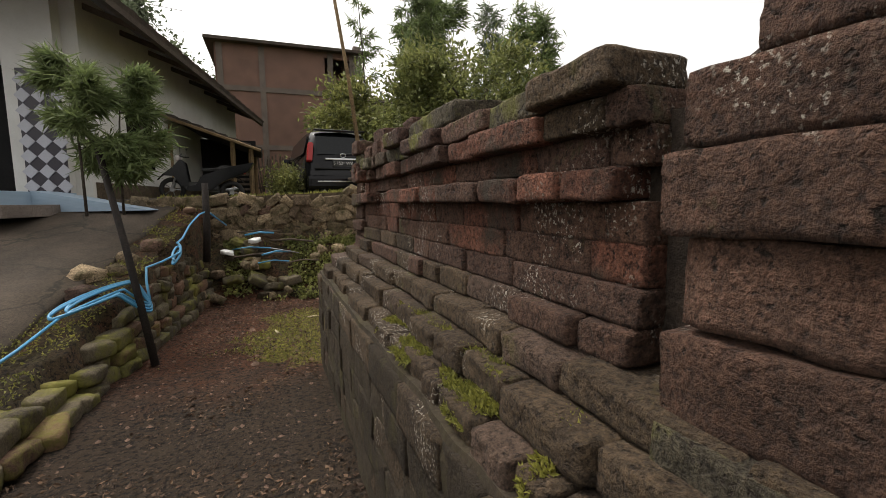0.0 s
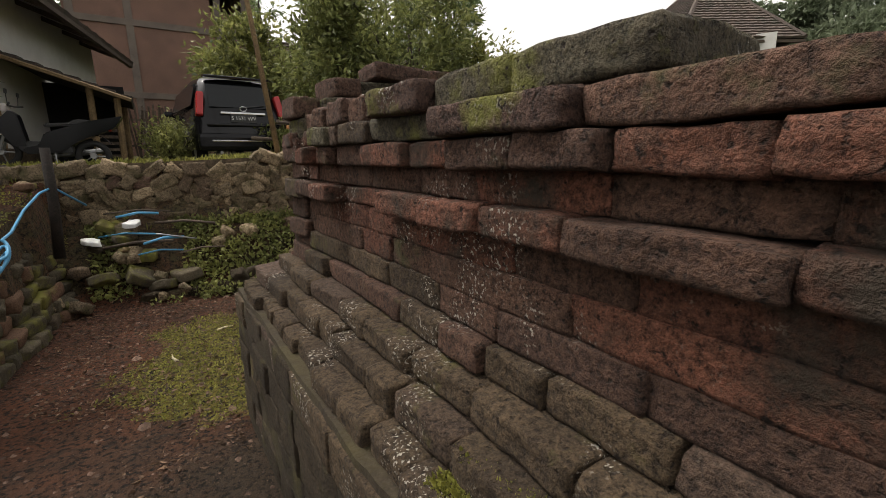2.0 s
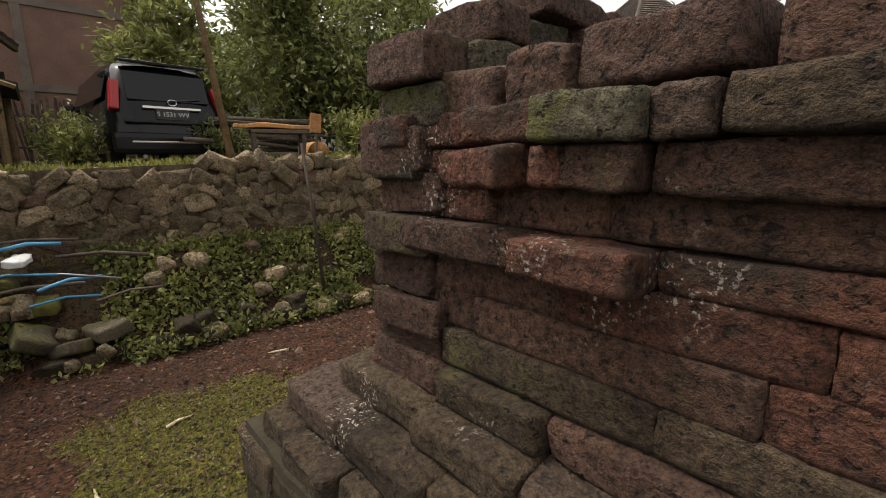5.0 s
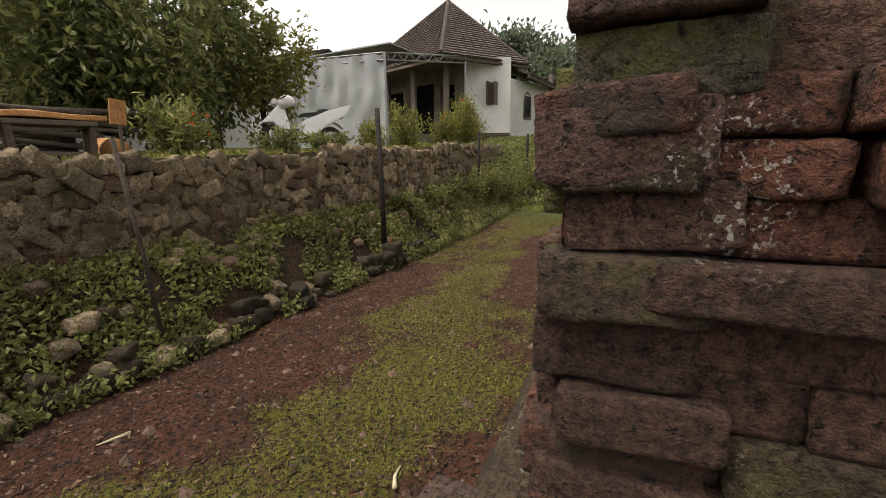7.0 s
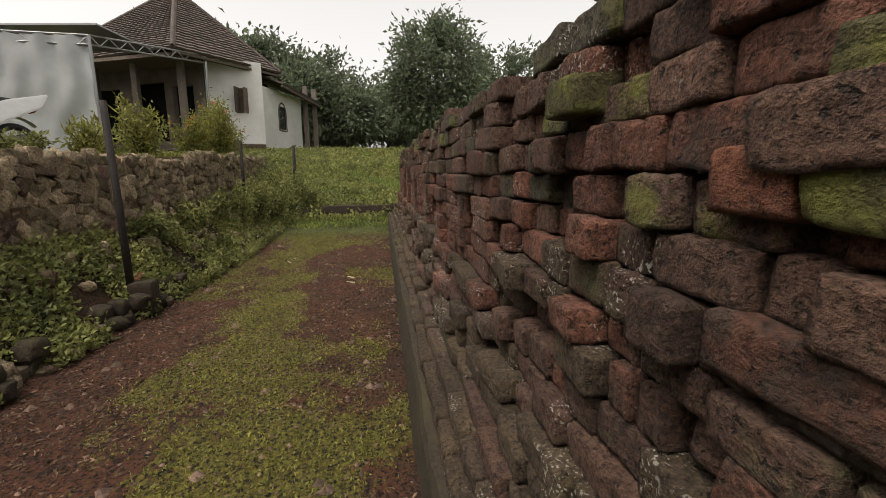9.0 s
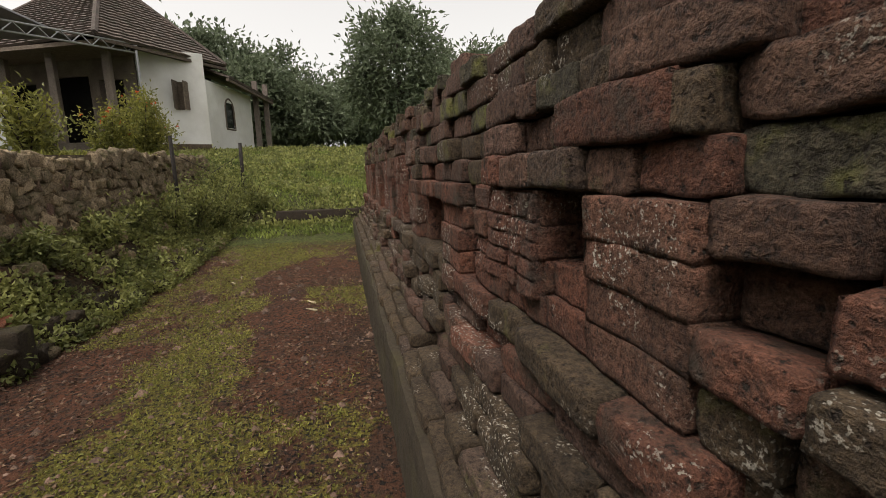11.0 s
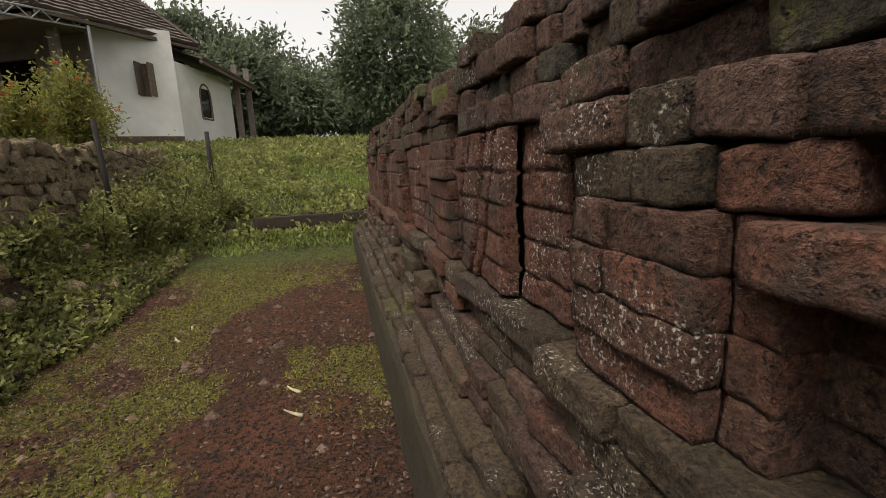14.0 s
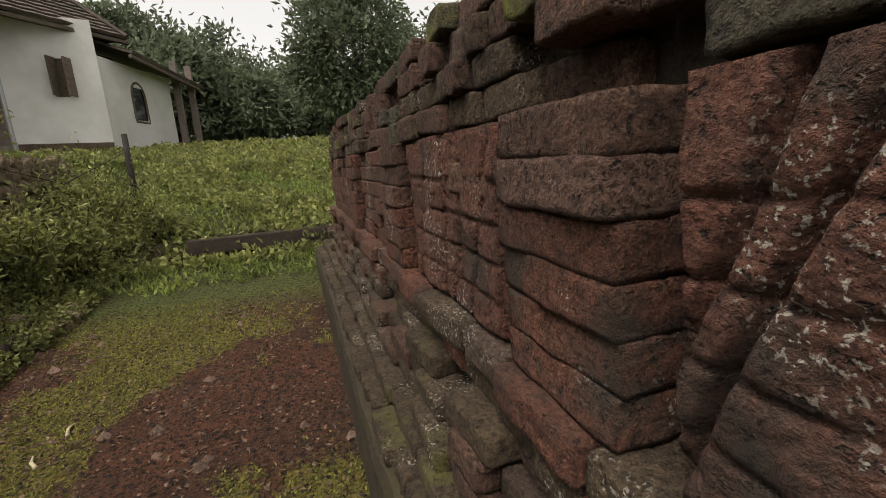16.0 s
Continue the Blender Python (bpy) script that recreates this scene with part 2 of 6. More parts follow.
M = {
    "red": mk(name="red_brick", pits=0.7, grainy=0.85, c1=(0.160, 0.066, 0.041), c2=(0.092, 0.046, 0.031), scale=5, vary=0.22, alt=(0.155, 0.066, 0.042), alt_share=0.10, moss=(0.062, 0.047, 0.034), moss_cut=(0.50, 0.66), moss_scale=5, spots=0.06, spot_colour=LICHEN, bump=1.0, depth=0.03),
    "olive": mk(name="weathered_brick", pits=0.7, grainy=0.85, c1=(0.090, 0.062, 0.036), c2=(0.054, 0.037, 0.023), scale=5, vary=0.20, alt=(0.085, 0.056, 0.040), alt_share=0.15, moss=(0.125, 0.115, 0.035), moss_cut=(0.58, 0.72), moss_scale=4, spots=0.09, spot_colour=LICHEN, bump=1.0, depth=0.03),
    "mossy": mk(name="mossy_brick", pits=0.7, grainy=0.85, c1=(0.095, 0.082, 0.052), c2=(0.060, 0.050, 0.034), scale=6, vary=0.30, alt=(0.105, 0.060, 0.045), alt_share=0.18, moss=(0.165, 0.165, 0.035), moss_cut=(0.52, 0.66), moss_scale=3.5, spots=0.02, bump=1.0, depth=0.03),
    "grey": mk(name="dark_brick", pits=0.7, grainy=0.85, c1=(0.122, 0.066, 0.044), c2=(0.074, 0.043, 0.030), scale=5, vary=0.25, alt=(0.098, 0.056, 0.040), alt_share=0.25, moss=(0.085, 0.085, 0.035), moss_cut=(0.58, 0.7), moss_scale=3, spots=0.03, spot_colour=LICHEN, bump=1.0, depth=0.03),
    "bright_moss": mk("bright_moss_brick", (0.115, 0.105, 0.035), (0.070, 0.060, 0.028), 6, moss=(0.170, 0.170, 0.038), moss_cut=(0.50, 0.62), moss_scale=9, bump=1.0, depth=0.03),
    "lichen": mk(name="lichened_brick", pits=0.7, grainy=0.85, c1=(0.150, 0.070, 0.045), c2=(0.085, 0.048, 0.033), scale=5, vary=0.2, moss=(0.40, 0.36, 0.29), moss_cut=(0.62, 0.68), moss_scale=9, spots=0.11, spot_colour=LICHEN, bump=1.0, depth=0.03),
    "lichen_red": mk(name="carved_red_brick", pits=0.7, grainy=0.8, c1=(0.150, 0.064, 0.042), c2=(0.085, 0.044, 0.031), scale=4, moss=(0.060, 0.045, 0.034), moss_cut=(0.52, 0.66), moss_scale=4, spots=0.11, spot_colour=LICHEN, bump=1.0, depth=0.03),
    "orange": mk("fresh_orange_brick", (0.25, 0.092, 0.048), (0.17, 0.068, 0.040), 8, vary=0.1, bump=1.0, depth=0.03, pits=0.6, grainy=0.6),
    "core": mk("earth_joint", (0.055, 0.040, 0.029), (0.034, 0.026, 0.020), 8, bump=0.8),
    "plinth": mk("plinth_stone", (0.042, 0.031, 0.019), (0.026, 0.020, 0.013), 3, moss=(0.056, 0.045, 0.019), moss_cut=(0.48, 0.7), bump=0.6, fine=45),
    "base": mk("base_brick", (0.050, 0.036, 0.021), (0.030, 0.022, 0.014), 5, vary=0.25, grainy=0.7, pits=0.5, moss=(0.075, 0.062, 0.022), moss_cut=(0.52, 0.70), moss_scale=5, bump=1.0, depth=0.025),
    "soil": None,
    "rubble": mk("rubble_stone", (0.350, 0.265, 0.165), (0.185, 0.137, 0.086), 9, vary=0.45, grainy=0.8, pits=0.4, alt=(0.13, 0.080, 0.058), alt_share=0.15, moss=(0.085, 0.076, 0.034), moss_cut=(0.50, 0.66), moss_scale=5, bump=1.0, depth=0.025),
    "mortar": mk("old_mortar", (0.115, 0.084, 0.054), (0.066, 0.049, 0.033), 5, moss=(0.075, 0.07, 0.03), bump=0.9, depth=0.03, fine=25),
    "curb": mk("mossy_curb_stone", (0.105, 0.085, 0.055), (0.06, 0.05, 0.034), 6, vary=0.35, alt=(0.13, 0.075, 0.048), alt_share=0.25, moss=(0.17, 0.16, 0.035), moss_cut=(0.48, 0.62), moss_scale=3, bump=0.8),
    "concrete": mk("cracked_concrete", (0.080, 0.062, 0.045), (0.046, 0.037, 0.028), 2.2, moss=(0.15, 0.125, 0.095), moss_cut=(0.60, 0.72), moss_scale=1.2, bump=0.5, fine=70, cracks=0.9),
    "white": mk("white_wall_paint", (0.66, 0.65, 0.62), (0.55, 0.535, 0.50), 1.2, moss=(0.42, 0.38, 0.31), moss_cut=(0.62, 0.85), moss_scale=1.0, bump=0.15, rough=0.85, grainy=0.06),
    "roof": mk("clay_roof_tile", (0.105, 0.080, 0.066), (0.058, 0.048, 0.042), 3, vary=0.3, moss=(0.06, 0.06, 0.04), bump=0.6),
    "redwall": mk("bare_brickwork", (0.230, 0.136, 0.104), (0.165, 0.102, 0.081), 1.0, vary=0.25, alt=(0.15, 0.09, 0.07), bump=0.6, fine=30),
    "cement": mk("cement_band", (0.20, 0.165, 0.140), (0.14, 0.115, 0.10), 2, bump=0.4),
    "wood": mk("grey_wood", (0.13, 0.10, 0.075), (0.075, 0.058, 0.045), 9, vary=0.3, bump=0.4, fine=90),
    "rawwood": mk("orange_sawn_wood", (0.48, 0.24, 0.09), (0.36, 0.18, 0.07), 7, vary=0.15, bump=0.3),
    "bamboo": mk("dry_bamboo_pole", (0.22, 0.15, 0.075), (0.13, 0.09, 0.05), 8, vary=0.15, bump=0.2),
    "rust": mk("rusty_iron_post", (0.026, 0.019, 0.015), (0.015, 0.012, 0.010), 12, vary=0.2, bump=0.4, rough=0.75),
    # near-black colour that stands in for the shade inside rooms and openings
    "dark": mk("unlit_inside_black", (0.012, 0.011, 0.011), (0.007, 0.007, 0.007), 4, bump=0.05),
    "tarp": mk("pale_tarpaulin", (0.38, 0.385, 0.38), (0.31, 0.315, 0.31), 1.5, grainy=0.05, bump=0.2, rough=0.6, fine=12, depth=0.03),
    "leaf": mk("green_leaves", (0.300, 0.305, 0.100), (0.110, 0.122, 0.040), 2, sub=0.4, grainy=0.2, vary=0.45, island=True, bump=0.1, rough=0.55),
    "leaf_dark": mk("dark_tree_leaves", (0.240, 0.255, 0.085), (0.110, 0.128, 0.045), 1.5, sub=0.4, grainy=0.2, vary=0.45, island=True, bump=0.1, rough=0.5),
    # paler, greyer green: the haze of distance is mixed into the leaf colour
    "leaf_far": mk("hazed_tree_leaves", (0.15, 0.175, 0.105), (0.105, 0.13, 0.078), 0.6, sub=0.4, grainy=0.2, vary=0.28, island=True, bump=0.1, rough=0.6),
    "leaf_bamboo": mk("bamboo_leaves", (0.165, 0.205, 0.08), (0.11, 0.15, 0.055), 2, sub=0.4, grainy=0.2, vary=0.40, island=True, bump=0.1, rough=0.5),
    "leaf_yellow": mk("yellow_green_leaves", (0.255, 0.245, 0.055), (0.150, 0.155, 0.040), 3, sub=0.4, grainy=0.2, vary=0.40, island=True, bump=0.1, rough=0.55),
    "grass": mk("lush_grass_blades", (0.265, 0.305, 0.075), (0.135, 0.170, 0.045), 0.8, sub=0.4, grainy=0.2, vary=0.40, island=True, bump=0.1, rough=0.6),
    "litter": mk("dead_leaf_litter", (0.170, 0.108, 0.066), (0.055, 0.034, 0.023), 4, vary=0.6, island=True, bump=0.2),
    "husk": mk("pale_dry_husk", (0.55, 0.48, 0.32), (0.42, 0.35, 0.22), 9, vary=0.2, bump=0.2),
    "pebble": mk("loose_pebbles", (0.17, 0.110, 0.080), (0.09, 0.058, 0.042), 9, vary=0.5, island=True, bump=0.5),
    "orange_flower": mk("orange_petals", (0.65, 0.13, 0.03), (0.5, 0.08, 0.03), 9, vary=0.2, island=True, bump=0.0),
    "bark": mk("tree_bark", (0.075, 0.060, 0.045), (0.045, 0.036, 0.028), 6, bump=0.8, fine=30),
    "black_paint": glossy("black_car_paint", (0.006, 0.006, 0.007), 0.16, 0.0, 0.30, 0.0),
    "black_plastic": glossy("black_plastic", (0.018, 0.018, 0.018), 0.45),
    "glass": glossy("tinted_glass", (0.006, 0.008, 0.009), 0.06, 0.0, 0.35),
    "chrome": glossy("chrome", (0.62, 0.62, 0.62), 0.15, 1.0),
    "redlamp": glossy("red_lamp_plastic", (0.35, 0.02, 0.02), 0.15),
    "clearlamp": glossy("clear_lamp_plastic", (0.55, 0.50, 0.48), 0.12),
    "white_paint": glossy("white_scooter_paint", (0.72, 0.72, 0.70), 0.2, 0.0, 0.5, 0.4),
    "rubber": glossy("tyre_rubber", (0.016, 0.015, 0.014), 0.8),
    "steel": glossy("galvanised_steel", (0.30, 0.30, 0.30), 0.4, 0.9),
    "blue_hose": glossy("blue_plastic_hose", (0.07, 0.27, 0.46), 0.4),
    "blue_floor": glossy("pale_blue_tiles", (0.30, 0.40, 0.50), 0.35),
    "tile_dark": glossy("dark_wall_tile", (0.035, 0.030, 0.04), 0.3),
    "tile_light": glossy("pale_wall_tile", (0.42, 0.42, 0.46), 0.3),
    "plate_white": glossy("number_plate_letters", (0.60, 0.60, 0.58), 0.5),
    "pipe_white": glossy("white_plastic_pipe", (0.68, 0.68, 0.66), 0.4),
}


def soil_material():
    """Red-brown earth with yellow-green moss mats, grass patches and a darker brown southern stretch."""
    m = bpy.data.materials.new("earth_path")
    m.use_nodes = True
    nt = m.node_tree
    b = nt.nodes["Principled BSDF"]
    pos = nt.nodes.new("ShaderNodeNewGeometry").outputs["Position"]
    sep = nt.nodes.new("ShaderNodeSeparateXYZ")
    nt.links.new(pos, sep.inputs[0])

    def noise_at(scale, detail=6.0, rough=0.65):
        n = nd(nt, "TexNoise", Scale=scale, Detail=detail, Roughness=rough)
        nt.links.new(pos, n.inputs["Vector"])
        return n.outputs["Fac"]

    def math(op, a, c):
        n = nt.nodes.new("ShaderNodeMath")
        n.operation = op
        for socket, v in zip(n.inputs, (a, c)):
            if isinstance(v, (int, float)):
                socket.default_value = v
            else:
                nt.links.new(v, socket)
        return n.outputs[0]

    col = blend(nt, ramp(nt, noise_at(1.1), 0.35, 0.65), (0.122, 0.050, 0.026), (0.074, 0.034, 0.020))
    # dark-brown earth in the southern lane, red earth further on
    umber = math("ADD", sep.outputs["Y"], math("MULTIPLY", noise_at(1.6), 2.4))
    col = blend(nt, ramp(nt, umber, 7.4, 6.5), col, blend(nt, noise_at(5.0), (0.070, 0.048, 0.031), (0.036, 0.026, 0.018)))
    col = blend(nt, ramp(nt, noise_at(9.0), 0.52, 0.70), col, (0.034, 0.025, 0.019))
    # moss mats, laid out with the ground
    mask = nt.nodes.new("ShaderNodeAttribute")
    mask.attribute_name = "moss"
    tufts = math("ADD", mask.outputs["Fac"], math("MULTIPLY", math("SUBTRACT", noise_at(20.0), 0.5), 1.5))
    col = blend(nt, ramp(nt, tufts, 0.48, 0.70), col, blend(nt, ramp(nt, noise_at(30.0), 0.35, 0.65), (0.215, 0.185, 0.034), (0.064, 0.052, 0.018)))
    grassy = math("MAXIMUM", ramp(nt, sep.outputs["X"], 10.9, 11.6), math("MULTIPLY", ramp(nt, sep.outputs["Y"], 9.2, 9.5), 0.55))
    col = blend(nt, math("MULTIPLY", grassy, ramp(nt, noise_at(3.0), 0.25, 0.45)), col, blend(nt, noise_at(14.0), (0.145, 0.185, 0.035), (0.075, 0.105, 0.022)))
    verge = math("MULTIPLY", ramp(nt, sep.outputs["Z"], 0.10, 0.22), ramp(nt, sep.outputs["Z"], 1.25, 0.9))
    col = blend(nt, math("MULTIPLY", verge, ramp(nt, noise_at(6.0), 0.3, 0.6)), col, blend(nt, noise_at(13.0), (0.085, 0.072, 0.030), (0.040, 0.032, 0.020)))
    clods = noise_at(38.0, 5.0, 0.7)
    col = blend(nt, ramp(nt, clods, 0.52, 0.40), col, (0.014, 0.011, 0.009))
    grit = noise_at(90.0, 4.0)
    col = blend(nt, ramp(nt, grit, 0.63, 0.69), col, (0.185, 0.125, 0.085))
    nt.links.new(col, b.inputs["Base Color"])
    b.inputs["Roughness"].default_value = 0.95
    b.inputs["Specular IOR Level"].default_value = 0.2
    bp = nd(nt, "Bump", Strength=1.0, Distance=0.06)
    nt.links.new(math("ADD", noise_at(22.0), math("MULTIPLY", grit, 0.5)), bp.inputs["Height"])
    nt.links.new(bp.outputs["Normal"], b.inputs["Normal"])
    return m


M["soil"] = soil_material()


# ---- building helpers ----
rng = random.Random(7)
nrg = np.random.default_rng(7)


def mesh_of(bm, name, material, smooth=False):
    me = bpy.data.meshes.new(name)
    bm.to_mesh(me)
    bm.free()
    me.materials.append(M[material] if isinstance(material, str) else material)
    if smooth:
        me.shade_smooth()
    return me


def part(name, bm, material, parent, label="", smooth=False):
    """Links a bmesh as one mesh object under a thing or a part."""
    ob = new(name, bm if isinstance(bm, bpy.types.Mesh) else mesh_of(bm, name, material, smooth))
    ob.parent = parent
    return tagged(ob, label)


def thing(name, label, category, where=None, group="", kind=""):
    ob = new(name)
    ob.matrix_basis = where or Matrix()
    return tagged(ob, label, category, group, kind)


def box(bm, size, at=(0, 0, 0), rot=(0, 0, 0), bevel=0.0, taper=1.0):
    m = pose(*at, *rot) @ Matrix.Diagonal((*size, 1))
    made = bmesh.ops.create_cube(bm, size=1.0, matrix=Matrix())
    vs = made["verts"]
    if taper != 1.0:
        for v in vs:
            if v.co.z > 0:
                v.co.x *= taper
                v.co.y *= taper
    for v in vs:
        v.co = m @ v.co
    if bevel:
        es = list({e for v in vs for e in v.link_edges})
        bmesh.ops.bevel(bm, geom=es, offset=bevel, segments=2, affect="EDGES", profile=0.6)
    return bm


def tube(bm, points, r, sides=8, r_end=None, closed_ends=True):
    """A round bar through points, tapering from r to r_end."""
    pts = [Vector(p) for p in points]
    rings = []
    for i, p in enumerate(pts):
        d = (pts[min(i + 1, len(pts) - 1)] - pts[max(i - 1, 0)]).normalized()
        a = d.orthogonal().normalized()
        b = d.cross(a)
        rr = r if r_end is None else r + (r_end - r) * i / (len(pts) - 1)
        if rings:
            # keep the seam from twisting
            a = (last - d * last.dot(d)).normalized()
            b = d.cross(a)
        last = a
        rings.append([bm.verts.new(p + rr * (math.cos(t) * a + math.sin(t) * b)) for t in (2 * math.pi * k / sides for k in range(sides))])
    for q, s in zip(rings, rings[1:]):
        for k in range(sides):
            bm.faces.new((q[k], q[(k + 1) % sides], s[(k + 1) % sides], s[k]))
    if closed_ends:
        bm.faces.new(rings[0][::-1])
        bm.faces.new(rings[-1])
    return bm


def bm_box(*a, **k):
    return box(bmesh.new(), *a, **k)


def bm_tube(*a, **k):
    return tube(bmesh.new(), *a, **k)


def prism(profile, x0, x1, bevel=0.0):
    """A solid with the outline profile [(y, z), ...], from x0 to x1."""
    bm = bmesh.new()
    a = [bm.verts.new((x0, y, z)) for y, z in profile]
    b = [bm.verts.new((x1, y, z)) for y, z in profile]
    bm.faces.new(a[::-1])
    bm.faces.new(b)
    n = len(profile)
    for i in range(n):
        bm.faces.new((a[i], a[(i + 1) % n], b[(i + 1) % n], b[i]))
    bmesh.ops.recalc_face_normals(bm, faces=bm.faces)
    if bevel:
        bmesh.ops.bevel(bm, geom=list(bm.edges), offset=bevel, segments=2, affect="EDGES")
    return bm


def wheel(bm, r, width, thick, at):
    """A tyre: a ring about the x axis."""
    n, k = 28, 8
    rings = []
    for i in range(n):
        t = 2 * math.pi * i / n
        rings.append([bm.verts.new((at[0] + width / 2 * math.cos(s), at[1] + (r - thick / 2 + thick / 2 * math.sin(s)) * math.cos(t), at[2] + (r - thick / 2 + thick / 2 * math.sin(s)) * math.sin(t)))
                      for s in (2 * math.pi * j / k for j in range(k))])
    for i in range(n):
        for j in range(k):
            bm.faces.new((rings[i][j], rings[i][(j + 1) % k], rings[(i + 1) % n][(j + 1) % k], rings[(i + 1) % n][j]))
    bmesh.ops.recalc_face_normals(bm, faces=bm.faces)
    return bm


def lump(seed, size, rough=0.12, flat=1.0, cuts=(3, 2, 2), corner=0.55, freq=9.0):
    """A worn block: a gridded box with rounded arrises and chipped, uneven faces."""
    lx, ly, lz = size
    bm = bmesh.new()
    bmesh.ops.create_cube(bm, size=2.0)
    bmesh.ops.subdivide_edges(bm, edges=list(bm.edges), cuts=max(cuts), use_grid_fill=True)
    off = Vector((seed * 3.7, seed * 1.9, seed * 2.3))
    small = min(size)
    for v in bm.verts:
        c = v.co.copy()
        p = Vector((c.x * lx / 2, c.y * ly / 2, c.z * lz / 2))
        # pull in the arrises and corners
        chip = noise.noise(p * 14 + off)
        rr = small * 0.5 * min(0.98, corner * (1.0 + 0.7 * chip))
        inner = Vector([max(-s / 2 + rr, min(s / 2 - rr, q)) for q, s in zip(p, size)])
        d = p - inner
        if d.length > 1e-6:
            p = inner + d.normalized() * min(d.length, rr) if d.length > rr else p
        n = noise.noise_vector(p * freq + off) + 0.45 * noise.noise_vector(p * freq * 2.7 + off) + 0.30 * noise.noise_vector(p * freq * 6 + off)
        p += n * small * rough
        v.co = p
    return bm


def cloud(points, normals, lengths, widths, bend=0.15):
    """Many small folded leaves as one list of verts and faces: each a pointed, four-cornered blade."""
    n = len(points)
    d = normals / np.linalg.norm(normals, axis=1, keepdims=True)
    ref = nrg.normal(size=(n, 3))
    side = np.cross(d, ref)
    side /= np.linalg.norm(side, axis=1, keepdims=True) + 1e-9
    up = np.cross(side, d)
    l, w = lengths[:, None], widths[:, None]
    a = points
    b = points + d * l * 0.45 + side * w * 0.5 + up * l * bend
    c = points + d * l
    e = points + d * l * 0.45 - side * w * 0.5 + up * l * bend
    verts = np.stack([a, b, c, e], 1).reshape(-1, 3)
    faces = np.arange(4 * n).reshape(n, 4)
    return verts, faces


def cloud_mesh(name, material, verts, faces):
    me = bpy.data.meshes.new(name)
    me.from_pydata(verts.tolist(), [], faces.tolist())
    me.materials.append(M[material])
    return me


def leaf_mesh(name, material, points, normals, length, width, spread=0.35, bend=0.15):
    n = len(points)
    ls = length * (1 + spread * nrg.uniform(-1, 1, n))
    ws = width * (1 + spread * nrg.uniform(-1, 1, n))
    return cloud_mesh(name, material, *cloud(np.asarray(points, float), np.asarray(normals, float), ls, ws, bend))

# ---- ground ----
def smooth(a, b, v):
    t = min(1.0, max(0.0, (v - a) / (b - a)))
    return t * t * (3 - 2 * t)


def terrace(x):
    """The height of the terrace behind the rubble wall."""
    return min(1.76, max(1.33, 1.40 + 0.034 * (x - 2.0)))


def kerb_x(y):
    """The line of the old brick kerb west of the lane."""
    return 0.23 + 0.13 * (min(max(y, 0.0), 9.3) - 5.4)


def east_rise(x):
    pts = ((9.5, 0.0), (11.3, 0.12), (12.9, 0.34), (13.0, 0.58), (14.0, 0.92), (17.0, 1.65), (22.0, 2.35), (30.0, 2.5), (60.0, 3.0))
    if x <= pts[0][0]:
        return 0.0
    for (a, p), (b, q) in zip(pts, pts[1:]):
        if x <= b:
            return p + (q - p) * (x - a) / (b - a)
    return 3.0


def ground_z(x, y):
    z = 0.025 * noise.noise(Vector((x * 1.3, y * 1.3, 0))) + 0.012 * noise.noise(Vector((x * 5, y * 5, 3)))
    rise = east_rise(x)
    lane = z + rise
    if y > 8.4:
        bank = smooth(8.4, 9.15, y) * 0.66
        lane = max(lane, z + bank, rise)
        if y > 9.26:
            lane = max(terrace(x) + z, rise + z) + 0.015 * max(0, min(y, 40) - 12)
    kx = kerb_x(y)
    if x < kx and y < 9.6:
        drive = min(1.33, max(0.12, 0.25 + 0.25 * (y - 5.4))) + 0.02 * min(6, max(0, kx - x))
        lane = max(lane, z * 0.4 + drive) if x < kx - 0.06 else lane
    return lane


def moss_at(x, y):
    """How mossy the path is, 0 to 1: mats along the lane, bare red earth between."""
    line = 6.75 + 0.11 * max(0.0, x - 3.5)
    v = 0.75 * noise.noise(Vector((x * 0.8, y * 1.0, 3))) + 0.40 * noise.noise(Vector((x * 2.3, y * 2.3, 5))) + 0.40 * noise.noise(Vector((x * 6, y * 6, 7)))
    v += 0.62 * math.exp(-((y - line) / 0.60) ** 2) * smooth(1.2, 2.2, x) + 0.75 * math.exp(-((x - 1.75) / 0.42) ** 2 - ((y - 7.0) / 0.9) ** 2)
    v -= 0.8 * math.exp(-((x - 8.3) / 1.6) ** 2 - ((y - 6.95) / 0.40) ** 2) + 0.5 * smooth(7.4, 8.0, y) * (x < 7)
    v -= 0.55 * (1 - smooth(0.95, 1.55, x)) + 0.30 * (1 - smooth(5.2, 6.2, y))
    return min(1.0, max(0.0, 0.36 + v))


def spaced(lo, hi, step, far_lo, far_hi):
    mid = list(np.arange(lo, hi + 1e-6, step))
    a, b, s = [], [], step
    v = lo
    while v > far_lo:
        s *= 1.22
        v -= s
        a.append(v)
    v, s = hi, step
    while v < far_hi:
        s *= 1.22
        v += s
        b.append(v)
    return a[::-1] + mid + b


gx, gy = spaced(-1.5, 14.5, 0.09, -1200, 1500), spaced(2.0, 10.2, 0.07, -900, 1500)
gv = [(x, y, ground_z(x, y)) for y in gy for x in gx]
nx = len(gx)
gf = [(j * nx + i, j * nx + i + 1, (j + 1) * nx + i + 1, (j + 1) * nx + i) for j in range(len(gy) - 1) for i in range(nx - 1)]
gm = bpy.data.meshes.new("ground")
gm.from_pydata(gv, [], gf)
gm.materials.append(M["soil"])
gm.shade_smooth()
layer = gm.attributes.new("moss", "FLOAT", "POINT")
layer.data.foreach_set("value", [moss_at(x, y) if -1 < x < 11.5 and 2 < y < 8.6 else 0.0 for x, y, z in gv])
